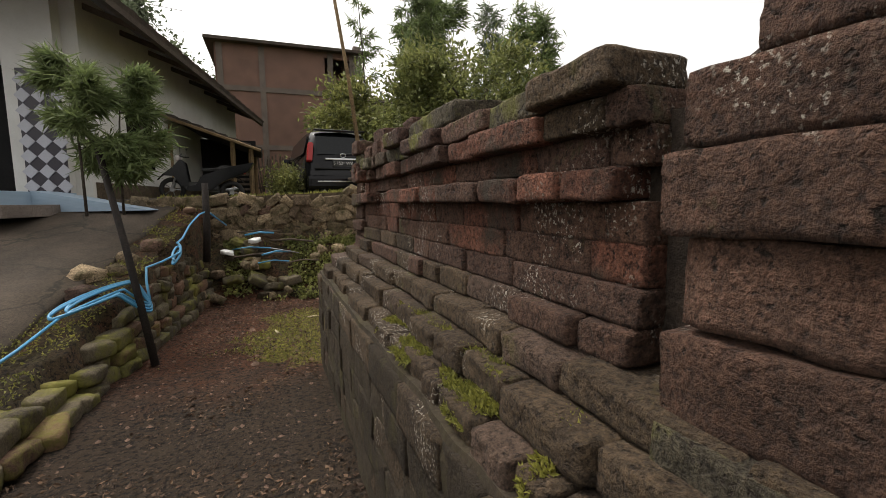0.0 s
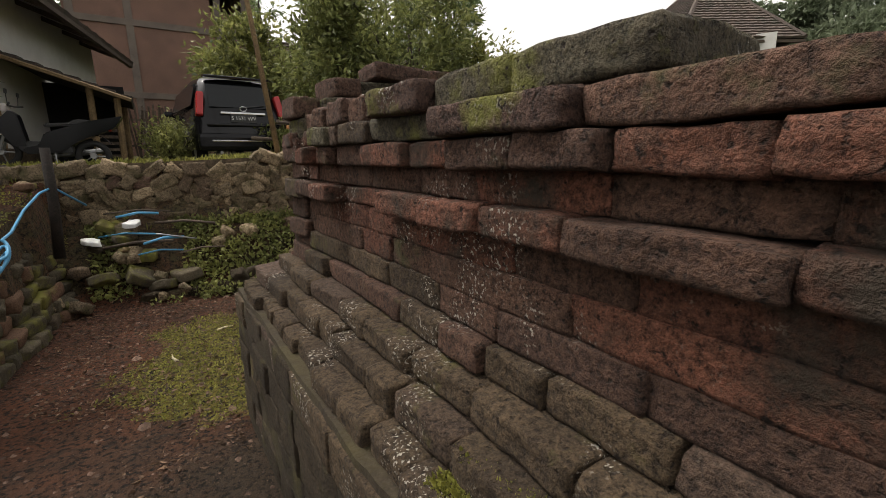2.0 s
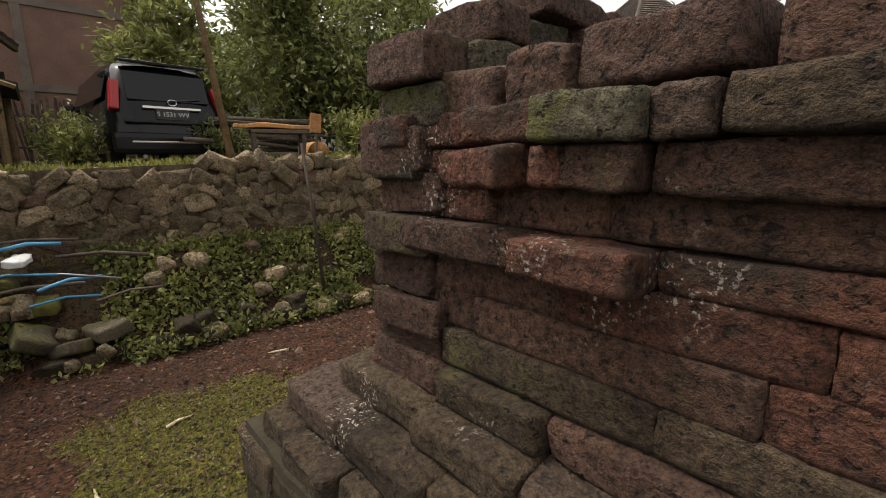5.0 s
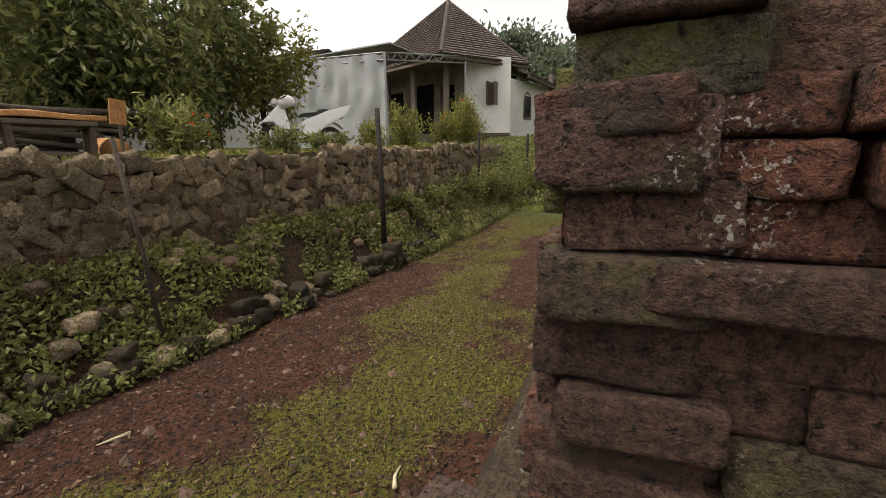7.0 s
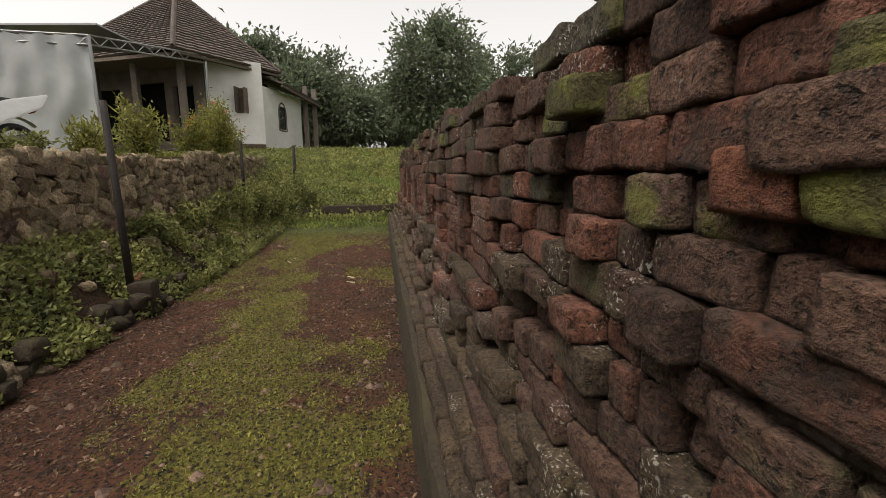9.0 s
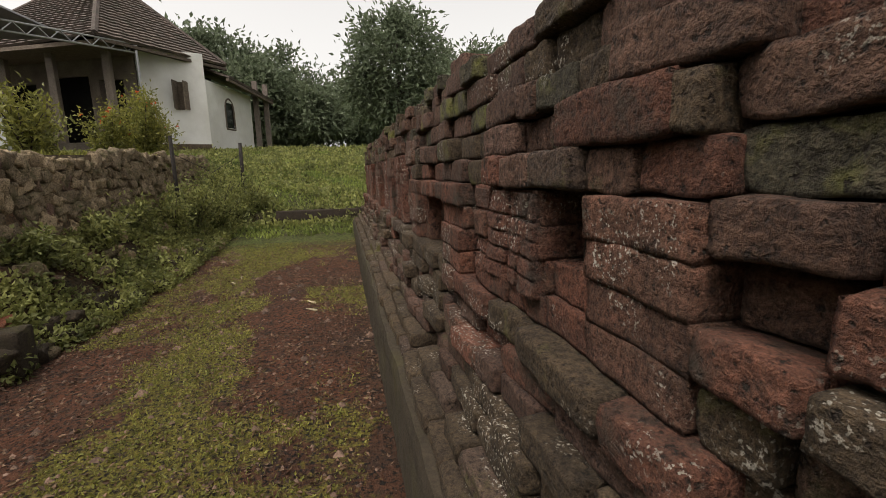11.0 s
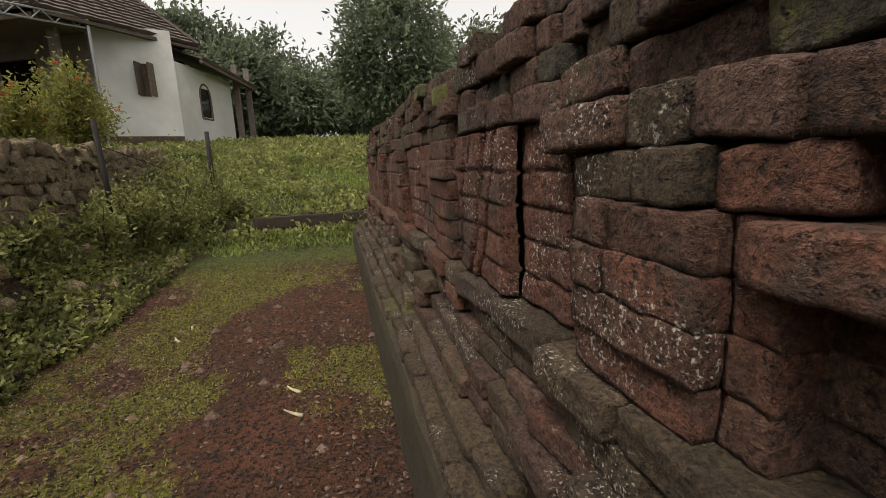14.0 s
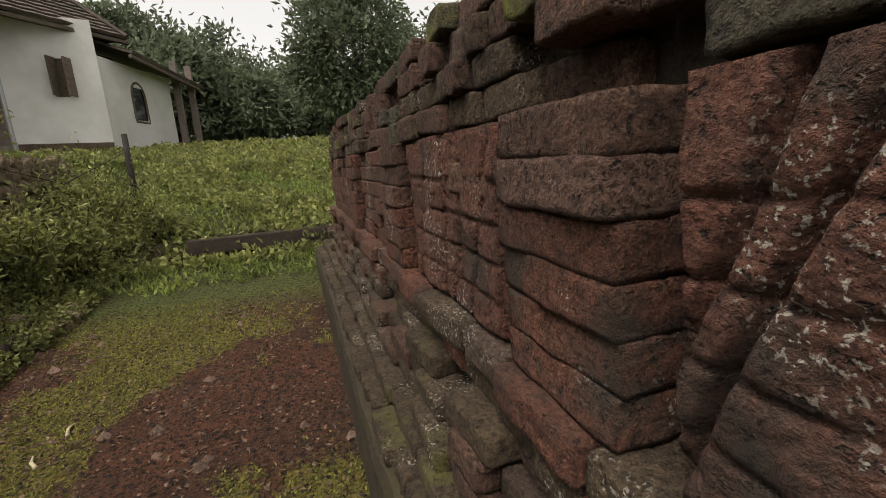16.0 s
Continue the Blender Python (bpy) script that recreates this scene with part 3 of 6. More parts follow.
ground = tagged(new("ground", gm), "red-brown earth with moss mats and dead leaves", "ground", kind="structure")

# the concrete forecourt that climbs to the house west of the lane
dv, df = [], []
ys = np.arange(1.0, 9.7, 0.15)
for y in ys:
    kx = kerb_x(y)
    for k in range(14):
        x = kx - 0.42 - 0.45 * k + 0.07 * noise.noise(Vector((k, y * 2, 9)))
        dv.append((x, y, ground_z(x, y) + 0.045 + 0.03 * noise.noise(Vector((x * 0.9, y * 0.9, 4)))))
for j in range(len(ys) - 1):
    for k in range(13):
        a = j * 14 + k
        df.append((a, a + 14, a + 15, a + 1))
dm = bpy.data.meshes.new("forecourt")
dm.from_pydata(dv, [], df)
dm.materials.append(M["concrete"])
dm.shade_smooth()
court = tagged(new("pavement", dm), "cracked stained concrete forecourt sloping up to the house", "pavement", kind="structure")
thick = court.modifiers.new("thickness", "SOLIDIFY")
thick.thickness, thick.offset = 0.09, -1

# ---- the ruin: two faces of an old brick temple base ----
COURSE = 0.082
BRICKS = {}


def brick_mesh(material, kind, k):
    """One of a few worn bricks; kind: flat, roll (a rounded moulding) or block."""
    key = (material, kind, k)
    if key not in BRICKS:
        size = {"flat": (0.24, 0.20, COURSE), "roll": (0.24, 0.22, 0.10), "block": (0.34, 0.22, 0.10)}[kind]
        corner = {"flat": 0.24, "roll": 0.30, "block": 0.12}[kind]
        BRICKS[key] = mesh_of(lump(k + len(kind) * 11, size, {"flat": 0.080, "roll": 0.080, "block": 0.055}[kind], corner=corner, cuts=(7,), freq=12), "brick", material, True), size
    return BRICKS[key]


def lay(parent, place, length, depth, height, material, kind="flat", tilt=1.0, name="brick"):
    """Set one brick: place is the matrix of its middle, x along the wall, y into it."""
    me, size = brick_mesh(material, kind, rng.randrange(5))
    ob = new(name, me)
    ob.parent = parent
    flip = rng.choice((1, 1, -1))
    turn = pose(0, 0, 0, rng.gauss(0, 0.8) * tilt, rng.gauss(0, 0.9) * tilt, rng.gauss(0, 1.4) * tilt)
    ob.matrix_basis = place @ turn @ Matrix.Diagonal((flip * length / size[0], depth / size[1], height / size[2], 1))
    return ob


def course(parent, wall, u0, u1, z0, h, out, material, kind="flat", mean=0.24, jitter=0.010, depth=0.20, tilt=1.0, gap=0.004, skip=0.0, far=None, name="brick"):
    """One course of bricks from u0 to u1 along the wall; out: how far its face stands before the wall's face."""
    u = u0
    while u < u1 - 0.04:
        length = min(mean * rng.uniform(0.6, 1.45), u1 - u)
        if u1 - u - length < 0.07:
            length = u1 - u
        j = rng.gauss(0, jitter)
        if rng.random() >= skip:
            mats = material if isinstance(material, tuple) else (material,)
            spot = wall @ Matrix.Translation((u + length / 2, depth / 2 - out - j, z0 + h / 2))
            ob = lay(parent, spot, length - gap, depth, h + 0.002 if kind == "block" else h * rng.uniform(0.95, 1.02) - 0.001, rng.choice(mats), kind, tilt, name)
            if far and u > far[0]:
                far[1].append(ob)
        u += length
    return u


# wall frames: x runs along the wall, y goes into it, z up
WEST = Matrix(((0, 1, 0, 2.085), (-1, 0, 0, 5.47), (0, 0, 1, 0.10), (0, 0, 0, 1)))      # u from the corner southwards
BEND = math.atan(0.033)
NORTH = Matrix.Translation((1.975, 5.475, 0)) @ Matrix.Rotation(BEND, 4, "Z") @ Matrix(((1, 0, 0, 0), (0, -1, 0, 0), (0, 0, 1, 0), (0, 0, 0, 1)))

wall_west = tagged(new("wall_west", mesh_of(bm_box((0.5, 6.0, 1.44), (2.40, 2.34, 0.72)), "wall_west", "core")), "west face of an old red brick temple ruin", "wall", kind="structure")
nb = bmesh.new()
box(nb, (9.8, 0.60, 1.60), (5.22, 0.37, 0.80))
wall_north = tagged(new("wall_north", mesh_of(nb, "wall_north", "core")), "north face of an old red brick temple ruin", "wall", kind="structure")
wall_north.matrix_basis = Matrix.Translation((1.975, 5.475, 0)) @ Matrix.Rotation(BEND, 4, "Z") @ Matrix.Diagonal((1, -1, 1, 1))
fill = tagged(new("temple_fill", mesh_of(bm_box((9.6, 5.2, 1.16), (6.95, 2.72, 0.58)), "temple_fill", "core")), "earth and brick filling of the ruin", "wall", kind="structure")


def plinth(name, wall, u0, u1, top, out, parent):
    """The upright base stone band under the mouldings, uneven and stained."""
    bm = bmesh.new()
    nu, nz = int((u1 - u0) / 0.05), 12
    grid = []
    for i in range(nu + 1):
        u = u0 + (u1 - u0) * i / nu
        col = []
        for k in range(nz + 3):
            z = -0.15 + (top + 0.15) * min(k, nz) / nz
            o = out if k <= nz else out - 0.06 * (k - nz) * 2.2
            w = 0.012 * noise.noise(Vector((u * 4, z * 5, out * 9))) + 0.006 * noise.noise(Vector((u * 14, z * 14, 2)))
            if k == nz:
                o -= 0.012
            col.append(bm.verts.new(wall @ Vector((u, -o - w, z + (0.006 * noise.noise(Vector((u * 9, 1, 1)))) * (k >= nz)))))
        grid.append(col)
    for a, b in zip(grid, grid[1:]):
        for k in range(nz + 2):
            bm.faces.new((a[k], b[k], b[k + 1], a[k + 1]))
    for ends in (grid[0], grid[-1]):
        back = [bm.verts.new(wall.inverted() @ v.co) for v in ends]
        for v, s in zip(back, ends):
            q = wall.inverted() @ s.co
            v.co = wall @ Vector((q.x, 0.05, q.z))
        for k in range(nz + 2):
            bm.faces.new((ends[k], ends[k + 1], back[k + 1], back[k]))
    bmesh.ops.recalc_face_normals(bm, faces=bm.faces)
    return part(name, bm, "plinth", parent, smooth=False)


wl_parent, nl_parent = wall_west, wall_north
inv = wall_north.matrix_basis.inverted()
NL = inv @ NORTH          # wall frame as seen from the parent
plinth("plinth", WEST, -0.33, 5.0, 0.655, 0.265, wall_west)
plinth("plinth", NL, -0.14, 10.1, 0.47, 0.300, wall_north)

# west face, from the bottom up
L1, LM = 4.9, 2.64
for k in range(5):
    course(wall_west, WEST, -0.335 + 0.004 * (k % 2), L1, -0.02 + 0.131 * k, 0.131, 0.272, ("base", "base", "base", "olive"), "block", 0.30, jitter=0.005, tilt=0.5, gap=0.002)
course(wall_west, WEST, -0.26, L1, 0.635, 0.085, 0.235, "olive", "roll", 0.17, depth=0.26)
course(wall_west, WEST, -0.22, L1, 0.715, 0.085, 0.165, "olive", "roll", 0.22, depth=0.24)
course(wall_west, WEST, -0.10, L1, 0.795, 0.075, 0.095, "olive", "roll", 0.26, depth=0.22)
course(wall_west, WEST, -0.02, LM, 0.868, 0.075, 0.030, ("olive", "grey"), "flat", 0.26)
U0 = 0.0
course(wall_west, WEST, U0, LM, 0.943, 0.075, -0.005, ("grey", "olive"), "block", 0.32, jitter=0.004, gap=0.0)
course(wall_west, WEST, U0, LM, 1.018, 0.080, -0.015, ("grey", "grey", "red"), "block", 0.34, jitter=0.003, tilt=0.3, gap=0.0)
course(wall_west, WEST, U0, LM, 1.098, 0.080, -0.020, ("grey", "grey", "red"), "block", 0.34, jitter=0.003, tilt=0.3, gap=0.0)
course(wall_west, WEST, U0 + 0.10, 2.60, 1.178, 0.066, 0.028, ("red", "red", "grey"), "flat", 0.26, jitter=0.022)
course(wall_west, WEST, U0, LM, 1.244, 0.070, -0.018, ("grey", "grey", "red"), "block", 0.34, jitter=0.004, tilt=0.3, gap=0.0)
course(wall_west, WEST, U0, 0.62, 1.312, 0.068, 0.030, ("grey", "red", "olive"), "flat", 0.12, jitter=0.018, tilt=1.6, gap=0.008)
course(wall_west, WEST, 0.62, LM, 1.312, 0.068, 0.030, ("grey", "grey", "red", "olive"), "flat", 0.26, jitter=0.018)
course(wall_west, WEST, U0 - 0.03, 0.70, 1.380, 0.070, 0.040, ("olive", "grey", "red", "mossy"), "flat", 0.13, jitter=0.02, tilt=1.8, gap=0.008)
course(wall_west, WEST, 0.70, 2.62, 1.380, 0.070, 0.045, ("olive", "grey", "mossy"), "flat", 0.28, jitter=0.02)
course(wall_west, WEST, U0 + 0.10, 1.00, 1.446, 0.092, 0.010, ("grey", "grey", "mossy"), "flat", 0.21, jitter=0.02, tilt=2.5, depth=0.28, gap=0.010)
course(wall_west, WEST, 1.00, 1.85, 1.446, 0.078, 0.020, ("grey", "grey", "mossy"), "flat", 0.27, jitter=0.02, tilt=1.5, depth=0.28)
# the southern part stands forward, with a gap before it
course(wall_west, WEST, 2.77, L1, 0.70, 0.16, 0.10, ("olive", "mossy"), "block", 0.34, jitter=0.012, depth=0.3)
# the lowest course takes darker grey brick, standing in for the gap's shadow
for k, (z, h, m) in enumerate(((0.86, 0.14, "grey"), (1.00, 0.13, "red"), (1.13, 0.12, "mossy"), (1.25, 0.10, "mossy"), (1.35, 0.10, "grey"), (1.45, 0.11, "mossy"))):
    course(wall_west, WEST, 2.75 + 0.03 * (k % 2) + (0.12 if k > 3 else 0.0) + (0.10 if k > 4 else 0.0), L1, z, h, 0.060, (m, "grey"), "block", 0.30, jitter=0.015, tilt=1.5, depth=0.3)
# the back of the wall and loose top bricks
course(wall_west, WEST, 0.15, L1, 1.20, 0.08, -0.22, ("grey", "red"), "flat", 0.26, jitter=0.03)
course(wall_west, WEST, 0.15, L1, 1.28, 0.09, -0.24, ("grey", "mossy"), "flat", 0.26, jitter=0.03)

# north face; bricks past the near stretch are gathered into one mesh further on
L2, NEAR = 9.9, 5.6
far_bricks = []
FAR = (NEAR, far_bricks)


def ncourse(u0, u1, z0, h, out, material, kind="flat", mean=0.24, **k):
    course(wall_north, NL, u0, u1, z0, h, out, material, kind, mean, far=FAR, **k)


ncourse(-0.05, L2, 0.455, 0.080, 0.265, "olive", "roll", 0.24, depth=0.30)
for u0, u1 in ((-0.05, 2.44), (2.53, 3.02), (3.16, 4.00), (4.10, L2)):
    ncourse(u0, u1, 0.530, 0.075, 0.205, "olive", "roll", 0.28, depth=0.28, jitter=0.006)
for u0, u1 in ((-0.05, 3.02), (3.16, 4.00), (4.10, L2)):
    ncourse(u0, u1, 0.603, 0.075, 0.150, ("olive", "grey"), "roll", 0.26, depth=0.25, jitter=0.014)
ncourse(-0.02, L2, 0.676, 0.078, 0.118, ("olive", "olive", "grey"), "flat", 0.20, jitter=0.020, tilt=1.6)
ncourse(-0.02, L2, 0.752, 0.078, 0.090, ("red", "grey", "olive", "olive"), "flat", 0.19, jitter=0.022, tilt=1.8, skip=0.02)
ncourse(0.02, L2, 0.828, 0.080, 0.062, ("olive", "red", "grey"), "flat", 0.22, jitter=0.018, tilt=1.5)
# a red half-round ledge, pale with lichen, under the panels
ncourse(1.55, L2, 0.906, 0.092, 0.088, ("red", "olive", "lichen"), "roll", 0.27, depth=0.24, jitter=0.014)
# the stretch by the corner: loose, uneven bricks with open joints
z = 0.906
for k, h in enumerate((0.088, 0.092, 0.078, 0.094, 0.086, 0.088, 0.094, 0.082, 0.092)):
    ncourse(0.07 + 0.025 * (k % 2), 1.62, z, h, 0.030 - 0.016 * (k % 2) - 0.006 * k, ("grey", "red", "grey", "mossy" if k > 4 else "olive"), "flat", 0.135, jitter=0.026, tilt=2.4, gap=0.012, skip=0.03)
    z += h
ncourse(0.24, 1.30, 1.700, 0.088, -0.03, ("grey", "mossy"), "flat", 0.20, jitter=0.02, tilt=3, gap=0.014)
ncourse(0.46, 0.95, 1.788, 0.080, -0.04, ("grey", "mossy"), "flat", 0.24, jitter=0.02, tilt=3, gap=0.014)
# the panelled stretch: flush red blocks, pilasters standing forward, dark niches and slots between
PH = 0.0835
PANELS = ((1.62, 1.90, 0.035), (2.08, 2.60, 0.040), (2.70, 3.00, 0.070), (3.00, 3.12, 0.010), (3.58, 3.66, 0.020), (3.66, 3.98, 0.065), (4.98, 5.32, 0.060),
          (5.40, 6.15, 0.020), (6.25, 6.60, 0.060), (6.70, 7.50, 0.020), (7.60, 7.95, 0.055), (8.02, L2, 0.020))
NICHES = ((1.90, 2.08, 0.098), (2.60, 2.70, 0.050), (3.12, 3.58, 0.060), (3.98, 4.10, 0.060), (4.90, 4.98, 0.05), (5.32, 5.40, 0.05), (6.15, 6.25, 0.06), (6.60, 6.70, 0.06), (7.50, 7.60, 0.05), (7.95, 8.02, 0.05))
for k in range(4):
    z = 0.998 + k * PH
    for a, b, o in PANELS:
        ncourse(a, b, z, PH, o, ("red", "red", "red", "lichen", "red", "red"), "block", 0.30, jitter=0.006, tilt=0.5, gap=0.001, depth=0.24)
    for a, b, o in NICHES:
        if not (a == 1.90 and k < 2) and not (a == 3.12 and k == 3):
            ncourse(a - 0.01, b + 0.01, z, PH, -o, ("grey", "red"), "block", 0.26, jitter=0.004)
for k in range(2):
    ncourse(1.89, 2.09, 0.998 + k * PH, PH, 0.015, ("red", "grey"), "block", 0.2)
ncourse(3.08, 3.62, 0.998 + 3 * PH, PH, 0.045, ("red", "grey"), "flat", 0.16, jitter=0.01)
# above the first panels: big weathered blocks, then smaller loose ones
z = 1.332
for k, h in enumerate((0.088, 0.094, 0.088, 0.092, 0.082)):
    mats = ("grey", "red", "olive") if k < 1 else ("grey", "mossy", "olive", "grey")
    for u0, u1 in (((1.60, 3.44), (3.53, 4.12)) if k == 0 else ((1.58 + 0.04 * (k % 2), 4.14),)):
        ncourse(u0, u1, z, h, 0.040 - 0.014 * k, mats, "flat", 0.19, jitter=0.020, tilt=1.8, gap=0.008, skip=0.01)
    z += h
ncourse(2.95, 4.3, 1.776, 0.075, -0.03, ("grey", "mossy"), "flat", 0.16, jitter=0.025, tilt=3, gap=0.012, skip=0.15)
# beyond, the panels stand two courses higher
for k in range(2):
    z = 1.332 + k * PH
    for a, b, o in PANELS:
        if a > 4.5:
            ncourse(a, b, z, PH, o, ("red", "red", "grey"), "block", 0.30, jitter=0.006, tilt=0.5, gap=0.001, depth=0.24)
    for a, b, o in NICHES:
        if a > 4.5:
            ncourse(a - 0.01, b + 0.01, z, PH, -o, ("grey", "red"), "block", 0.26)
z = 1.500
for k, h in enumerate((0.086, 0.080, 0.084, 0.078)):
    ncourse(4.12 + 0.05 * (k % 2), L2, z, h, 0.030 - 0.012 * k, ("grey", "mossy", "olive", "grey"), "flat", (0.22, 0.155, 0.15, 0.14)[k], jitter=0.022, tilt=2.0, gap=0.009, skip=0.02 + 0.10 * (k == 3))
    z += h
ncourse(0.2, L2, 1.30, 0.09, -0.24, ("grey", "mossy"), "flat", 0.26, jitter=0.03)
ncourse(0.2, L2, 1.39, 0.09, -0.26, ("grey", "mossy"), "flat", 0.26, jitter=0.03)
ncourse(0.2, L2, 1.48, 0.09, -0.27, ("grey", "mossy"), "flat", 0.26, jitter=0.03, skip=0.1)
# bricks that stand out by their colour
for u, y, z, length, h, m in ((0.425, 0.085, 1.425, 0.115, 0.088, "orange"), (0.245, 0.088, 1.430, 0.23, 0.092, "bright_moss"), (0.23, 0.095, 1.530, 0.23, 0.095, "bright_moss"),
                              (0.95, 0.065, 1.60, 0.16, 0.085, "bright_moss"), (0.34, 0.080, 1.225, 0.24, 0.088, "red"), (0.26, 0.075, 1.040, 0.30, 0.092, "red"),
                              (1.86, 0.060, 1.475, 0.36, 0.100, "red"), (5.25, 0.065, 1.70, 0.15, 0.085, "bright_moss")):
    lay(wall_north, NL @ Matrix.Translation((u, y, z)), length, 0.21, h, m, "flat", 1.3)


def carved(u0, u1, z0, z1, out, cuts, slant, name="carved_panel"):
    """A red block face with slanting carved grooves and fine horizontal joints."""
    bm = bmesh.new()
    nu, nz = 110, 60
    grid = []
    for i in range(nu + 1):
        col = []
        for k in range(nz + 1):
            fu, fz = i / nu, k / nz
            u, z = u0 + (u1 - u0) * fu, z0 + (z1 - z0) * fz
            d = 0.010 * noise.noise(Vector((u * 9, z * 9, 4))) + 0.005 * noise.noise(Vector((u * 30, z * 30, 8)))
            for cpos, depth, wide in cuts:
                line = cpos + slant * (fz - 0.5) + 0.03 * math.sin(fz * 3 + cpos * 9)
                d -= depth * math.exp(-((fu - line) / wide) ** 2)
            d += 0.006 * math.sin(fu * 11 + fz * 2)
            for joint in (0.18, 0.37, 0.55, 0.74):
                d -= 0.014 * math.exp(-((fz - joint - 0.02 * noise.noise(Vector((u * 5, joint * 9, 1)))) / 0.010) ** 2)
            if i in (0, nu) or k in (0, nz):
                d -= 0.05
            col.append(bm.verts.new(NL @ Vector((u, -out - d, z))))
        grid.append(col)
    for a, b in zip(grid, grid[1:]):
        for k in range(nz):
            bm.faces.new((a[k], b[k], b[k + 1], a[k + 1]))
    bmesh.ops.recalc_face_normals(bm, faces=bm.faces)
    return part(name, bm, "lichen_red", wall_north, "carved red brick panel with slanting grooves", True)


carved(4.40, 4.90, 1.00, 1.505, 0.050, ((0.34, 0.048, 0.020), (0.50, 0.052, 0.022), (0.80, 0.034, 0.018), (0.97, 0.03, 0.02)), -0.36)
carved(4.08, 4.42, 1.00, 1.505, 0.000, ((0.02, 0.02, 0.05), (0.98, 0.03, 0.05)), 0.0)
carved(5.40, 6.17, 1.00, 1.495, 0.030, ((0.15, 0.030, 0.012), (0.38, 0.036, 0.012), (0.50, 0.036, 0.012), (0.80, 0.03, 0.012)), -0.14)
carved(2.10, 2.58, 1.06, 1.325, 0.050, ((0.18, 0.022, 0.014), (0.42, 0.030, 0.016), (0.74, 0.025, 0.014)), -0.14)


def gather(obs, name, parent, inverse):
    """Joins far pieces into one mesh."""
    verts, faces, mats, slots = [], [], [], {}
    for ob in obs:
        me, m = ob.data, ob.matrix_basis
        base = len(verts)
        verts += [tuple(m @ v.co) for v in me.vertices]
        s = slots.setdefault(me.materials[0].name, len(slots))
        for p in me.polygons:
            faces.append(tuple(base + i for i in p.vertices))
            mats.append(s)
        bpy.data.objects.remove(ob)
    me = bpy.data.meshes.new(name)
    me.from_pydata(verts, [], faces)
    for key in slots:
        me.materials.append(bpy.data.materials[key])
    me.polygons.foreach_set("material_index", mats)
    me.shade_smooth()
    ob = new(name, me)
    ob.parent = parent
    return tagged(ob, kind="stuff")


gather(far_bricks, "brickwork", wall_north, None)

# ---- the rubble retaining wall along the terrace ----
rb = bmesh.new()
rows_u = np.arange(-0.4, 14.01, 0.1)
cols = []
for x in rows_u:
    top = terrace(x) + 0.0
    y = 9.24 + 0.03 * noise.noise(Vector((x, 0, 5)))
    cols.append([rb.verts.new(p) for p in ((x, y, 0.2), (x, y + 0.01, 0.9), (x, y + 0.03, top + 0.02), (x, y + 0.30, top + 0.01), (x, y + 0.30, 0.2))])
for a, b in zip(cols, cols[1:]):
    for k in range(4):
        rb.faces.new((a[k], b[k], b[k + 1], a[k + 1]))
rb.faces.new(cols[0])
rb.faces.new(cols[-1][::-1])
bmesh.ops.recalc_face_normals(rb, faces=rb.faces)
rubble = tagged(new("retaining_wall", mesh_of(rb, "retaining_wall", "mortar")), "rough rubble stone retaining wall with earthy mortar", "wall", kind="structure")
STONES = [mesh_of(lump(40 + k, (0.20, 0.14, 0.15), 0.24, corner=0.14, cuts=(5,), freq=7), "stone", "rubble", True) for k in range(10)]
far_stones = []
x = -0.3
z = 0.50
row = 0
while z < 1.80:
    h = 0.125
    x = -0.3 + 0.07 * (row % 2)
    while x < 14.0:
        w = rng.uniform(0.09, 0.25)
        if z + 0.04 < terrace(x):
            ob = new("stone", rng.choice(STONES))
            ob.parent = rubble
            ob.matrix_basis = pose(x + w / 2, 9.281 + rng.gauss(0, 0.012) + 0.03 * noise.noise(Vector((x, 0, 5))), z + h / 2 + rng.gauss(0, 0.018), rng.gauss(0, 6), rng.gauss(0, 24), rng.gauss(0, 6)) @ Matrix.Diagonal((w / 0.20 * 1.12, 0.95, rng.uniform(0.75, 1.15), 1))
            if x > 9.5 or x < 1.0 or rng.random() < 0.25:
                far_stones.append(ob)
        x += w
    z += h
    row += 1
gather(far_stones, "rubble_stones", rubble, None)

# ---- the old brick kerb west of the lane ----
kerb = tagged(new("kerb", mesh_of(bm_box((0.2, 0.2, 0.2), (-0.3, 1.2, 0.1), bevel=0.02), "kerb", "curb")), "mossy kerb of old loose bricks", "kerb", kind="structure")
CURBS = [mesh_of(lump(80 + k, (0.26, 0.24, 0.12), 0.13, corner=0.38, cuts=(4,), freq=8), "kerb_brick", "curb", True) for k in range(6)]
y = 2.2
while y < 9.1:
    step = rng.uniform(0.17, 0.27)
    top = min(1.33, max(0.12, 0.25 + 0.25 * (y - 5.4)))
    for k in range(max(2, int(top / 0.112))):
        z = 0.03 + 0.112 * k
        ob = new("kerb_brick", rng.choice(CURBS))
        ob.parent = kerb
        ob.matrix_basis = pose(kerb_x(y) - 0.02 - 0.035 * k + rng.gauss(0, 0.025), y + step / 2, z, rng.gauss(0, 5), rng.gauss(0, 6), 83 + rng.gauss(0, 8)) @ Matrix.Diagonal((step / 0.235, rng.uniform(0.9, 1.3), rng.uniform(0.85, 1.1), 1))
    y += step

# ---- the low dry-stone edge at the foot of the bank ----
EDGERS = [mesh_of(lump(120 + k, (0.20, 0.14, 0.15), 0.26, corner=0.45, cuts=(4,), freq=6), "stone", "base", True) for k in range(6)]
edge_row = tagged(new("kerb_bank", mesh_of(bm_box((12.2, 0.16, 0.14), (7.6, 8.58, 0.03), (0, 0, 0), bevel=0.03), "kerb_bank", "mortar")), "low broken dry-stone edge at the foot of the bank", "kerb", kind="structure")
x = 1.3
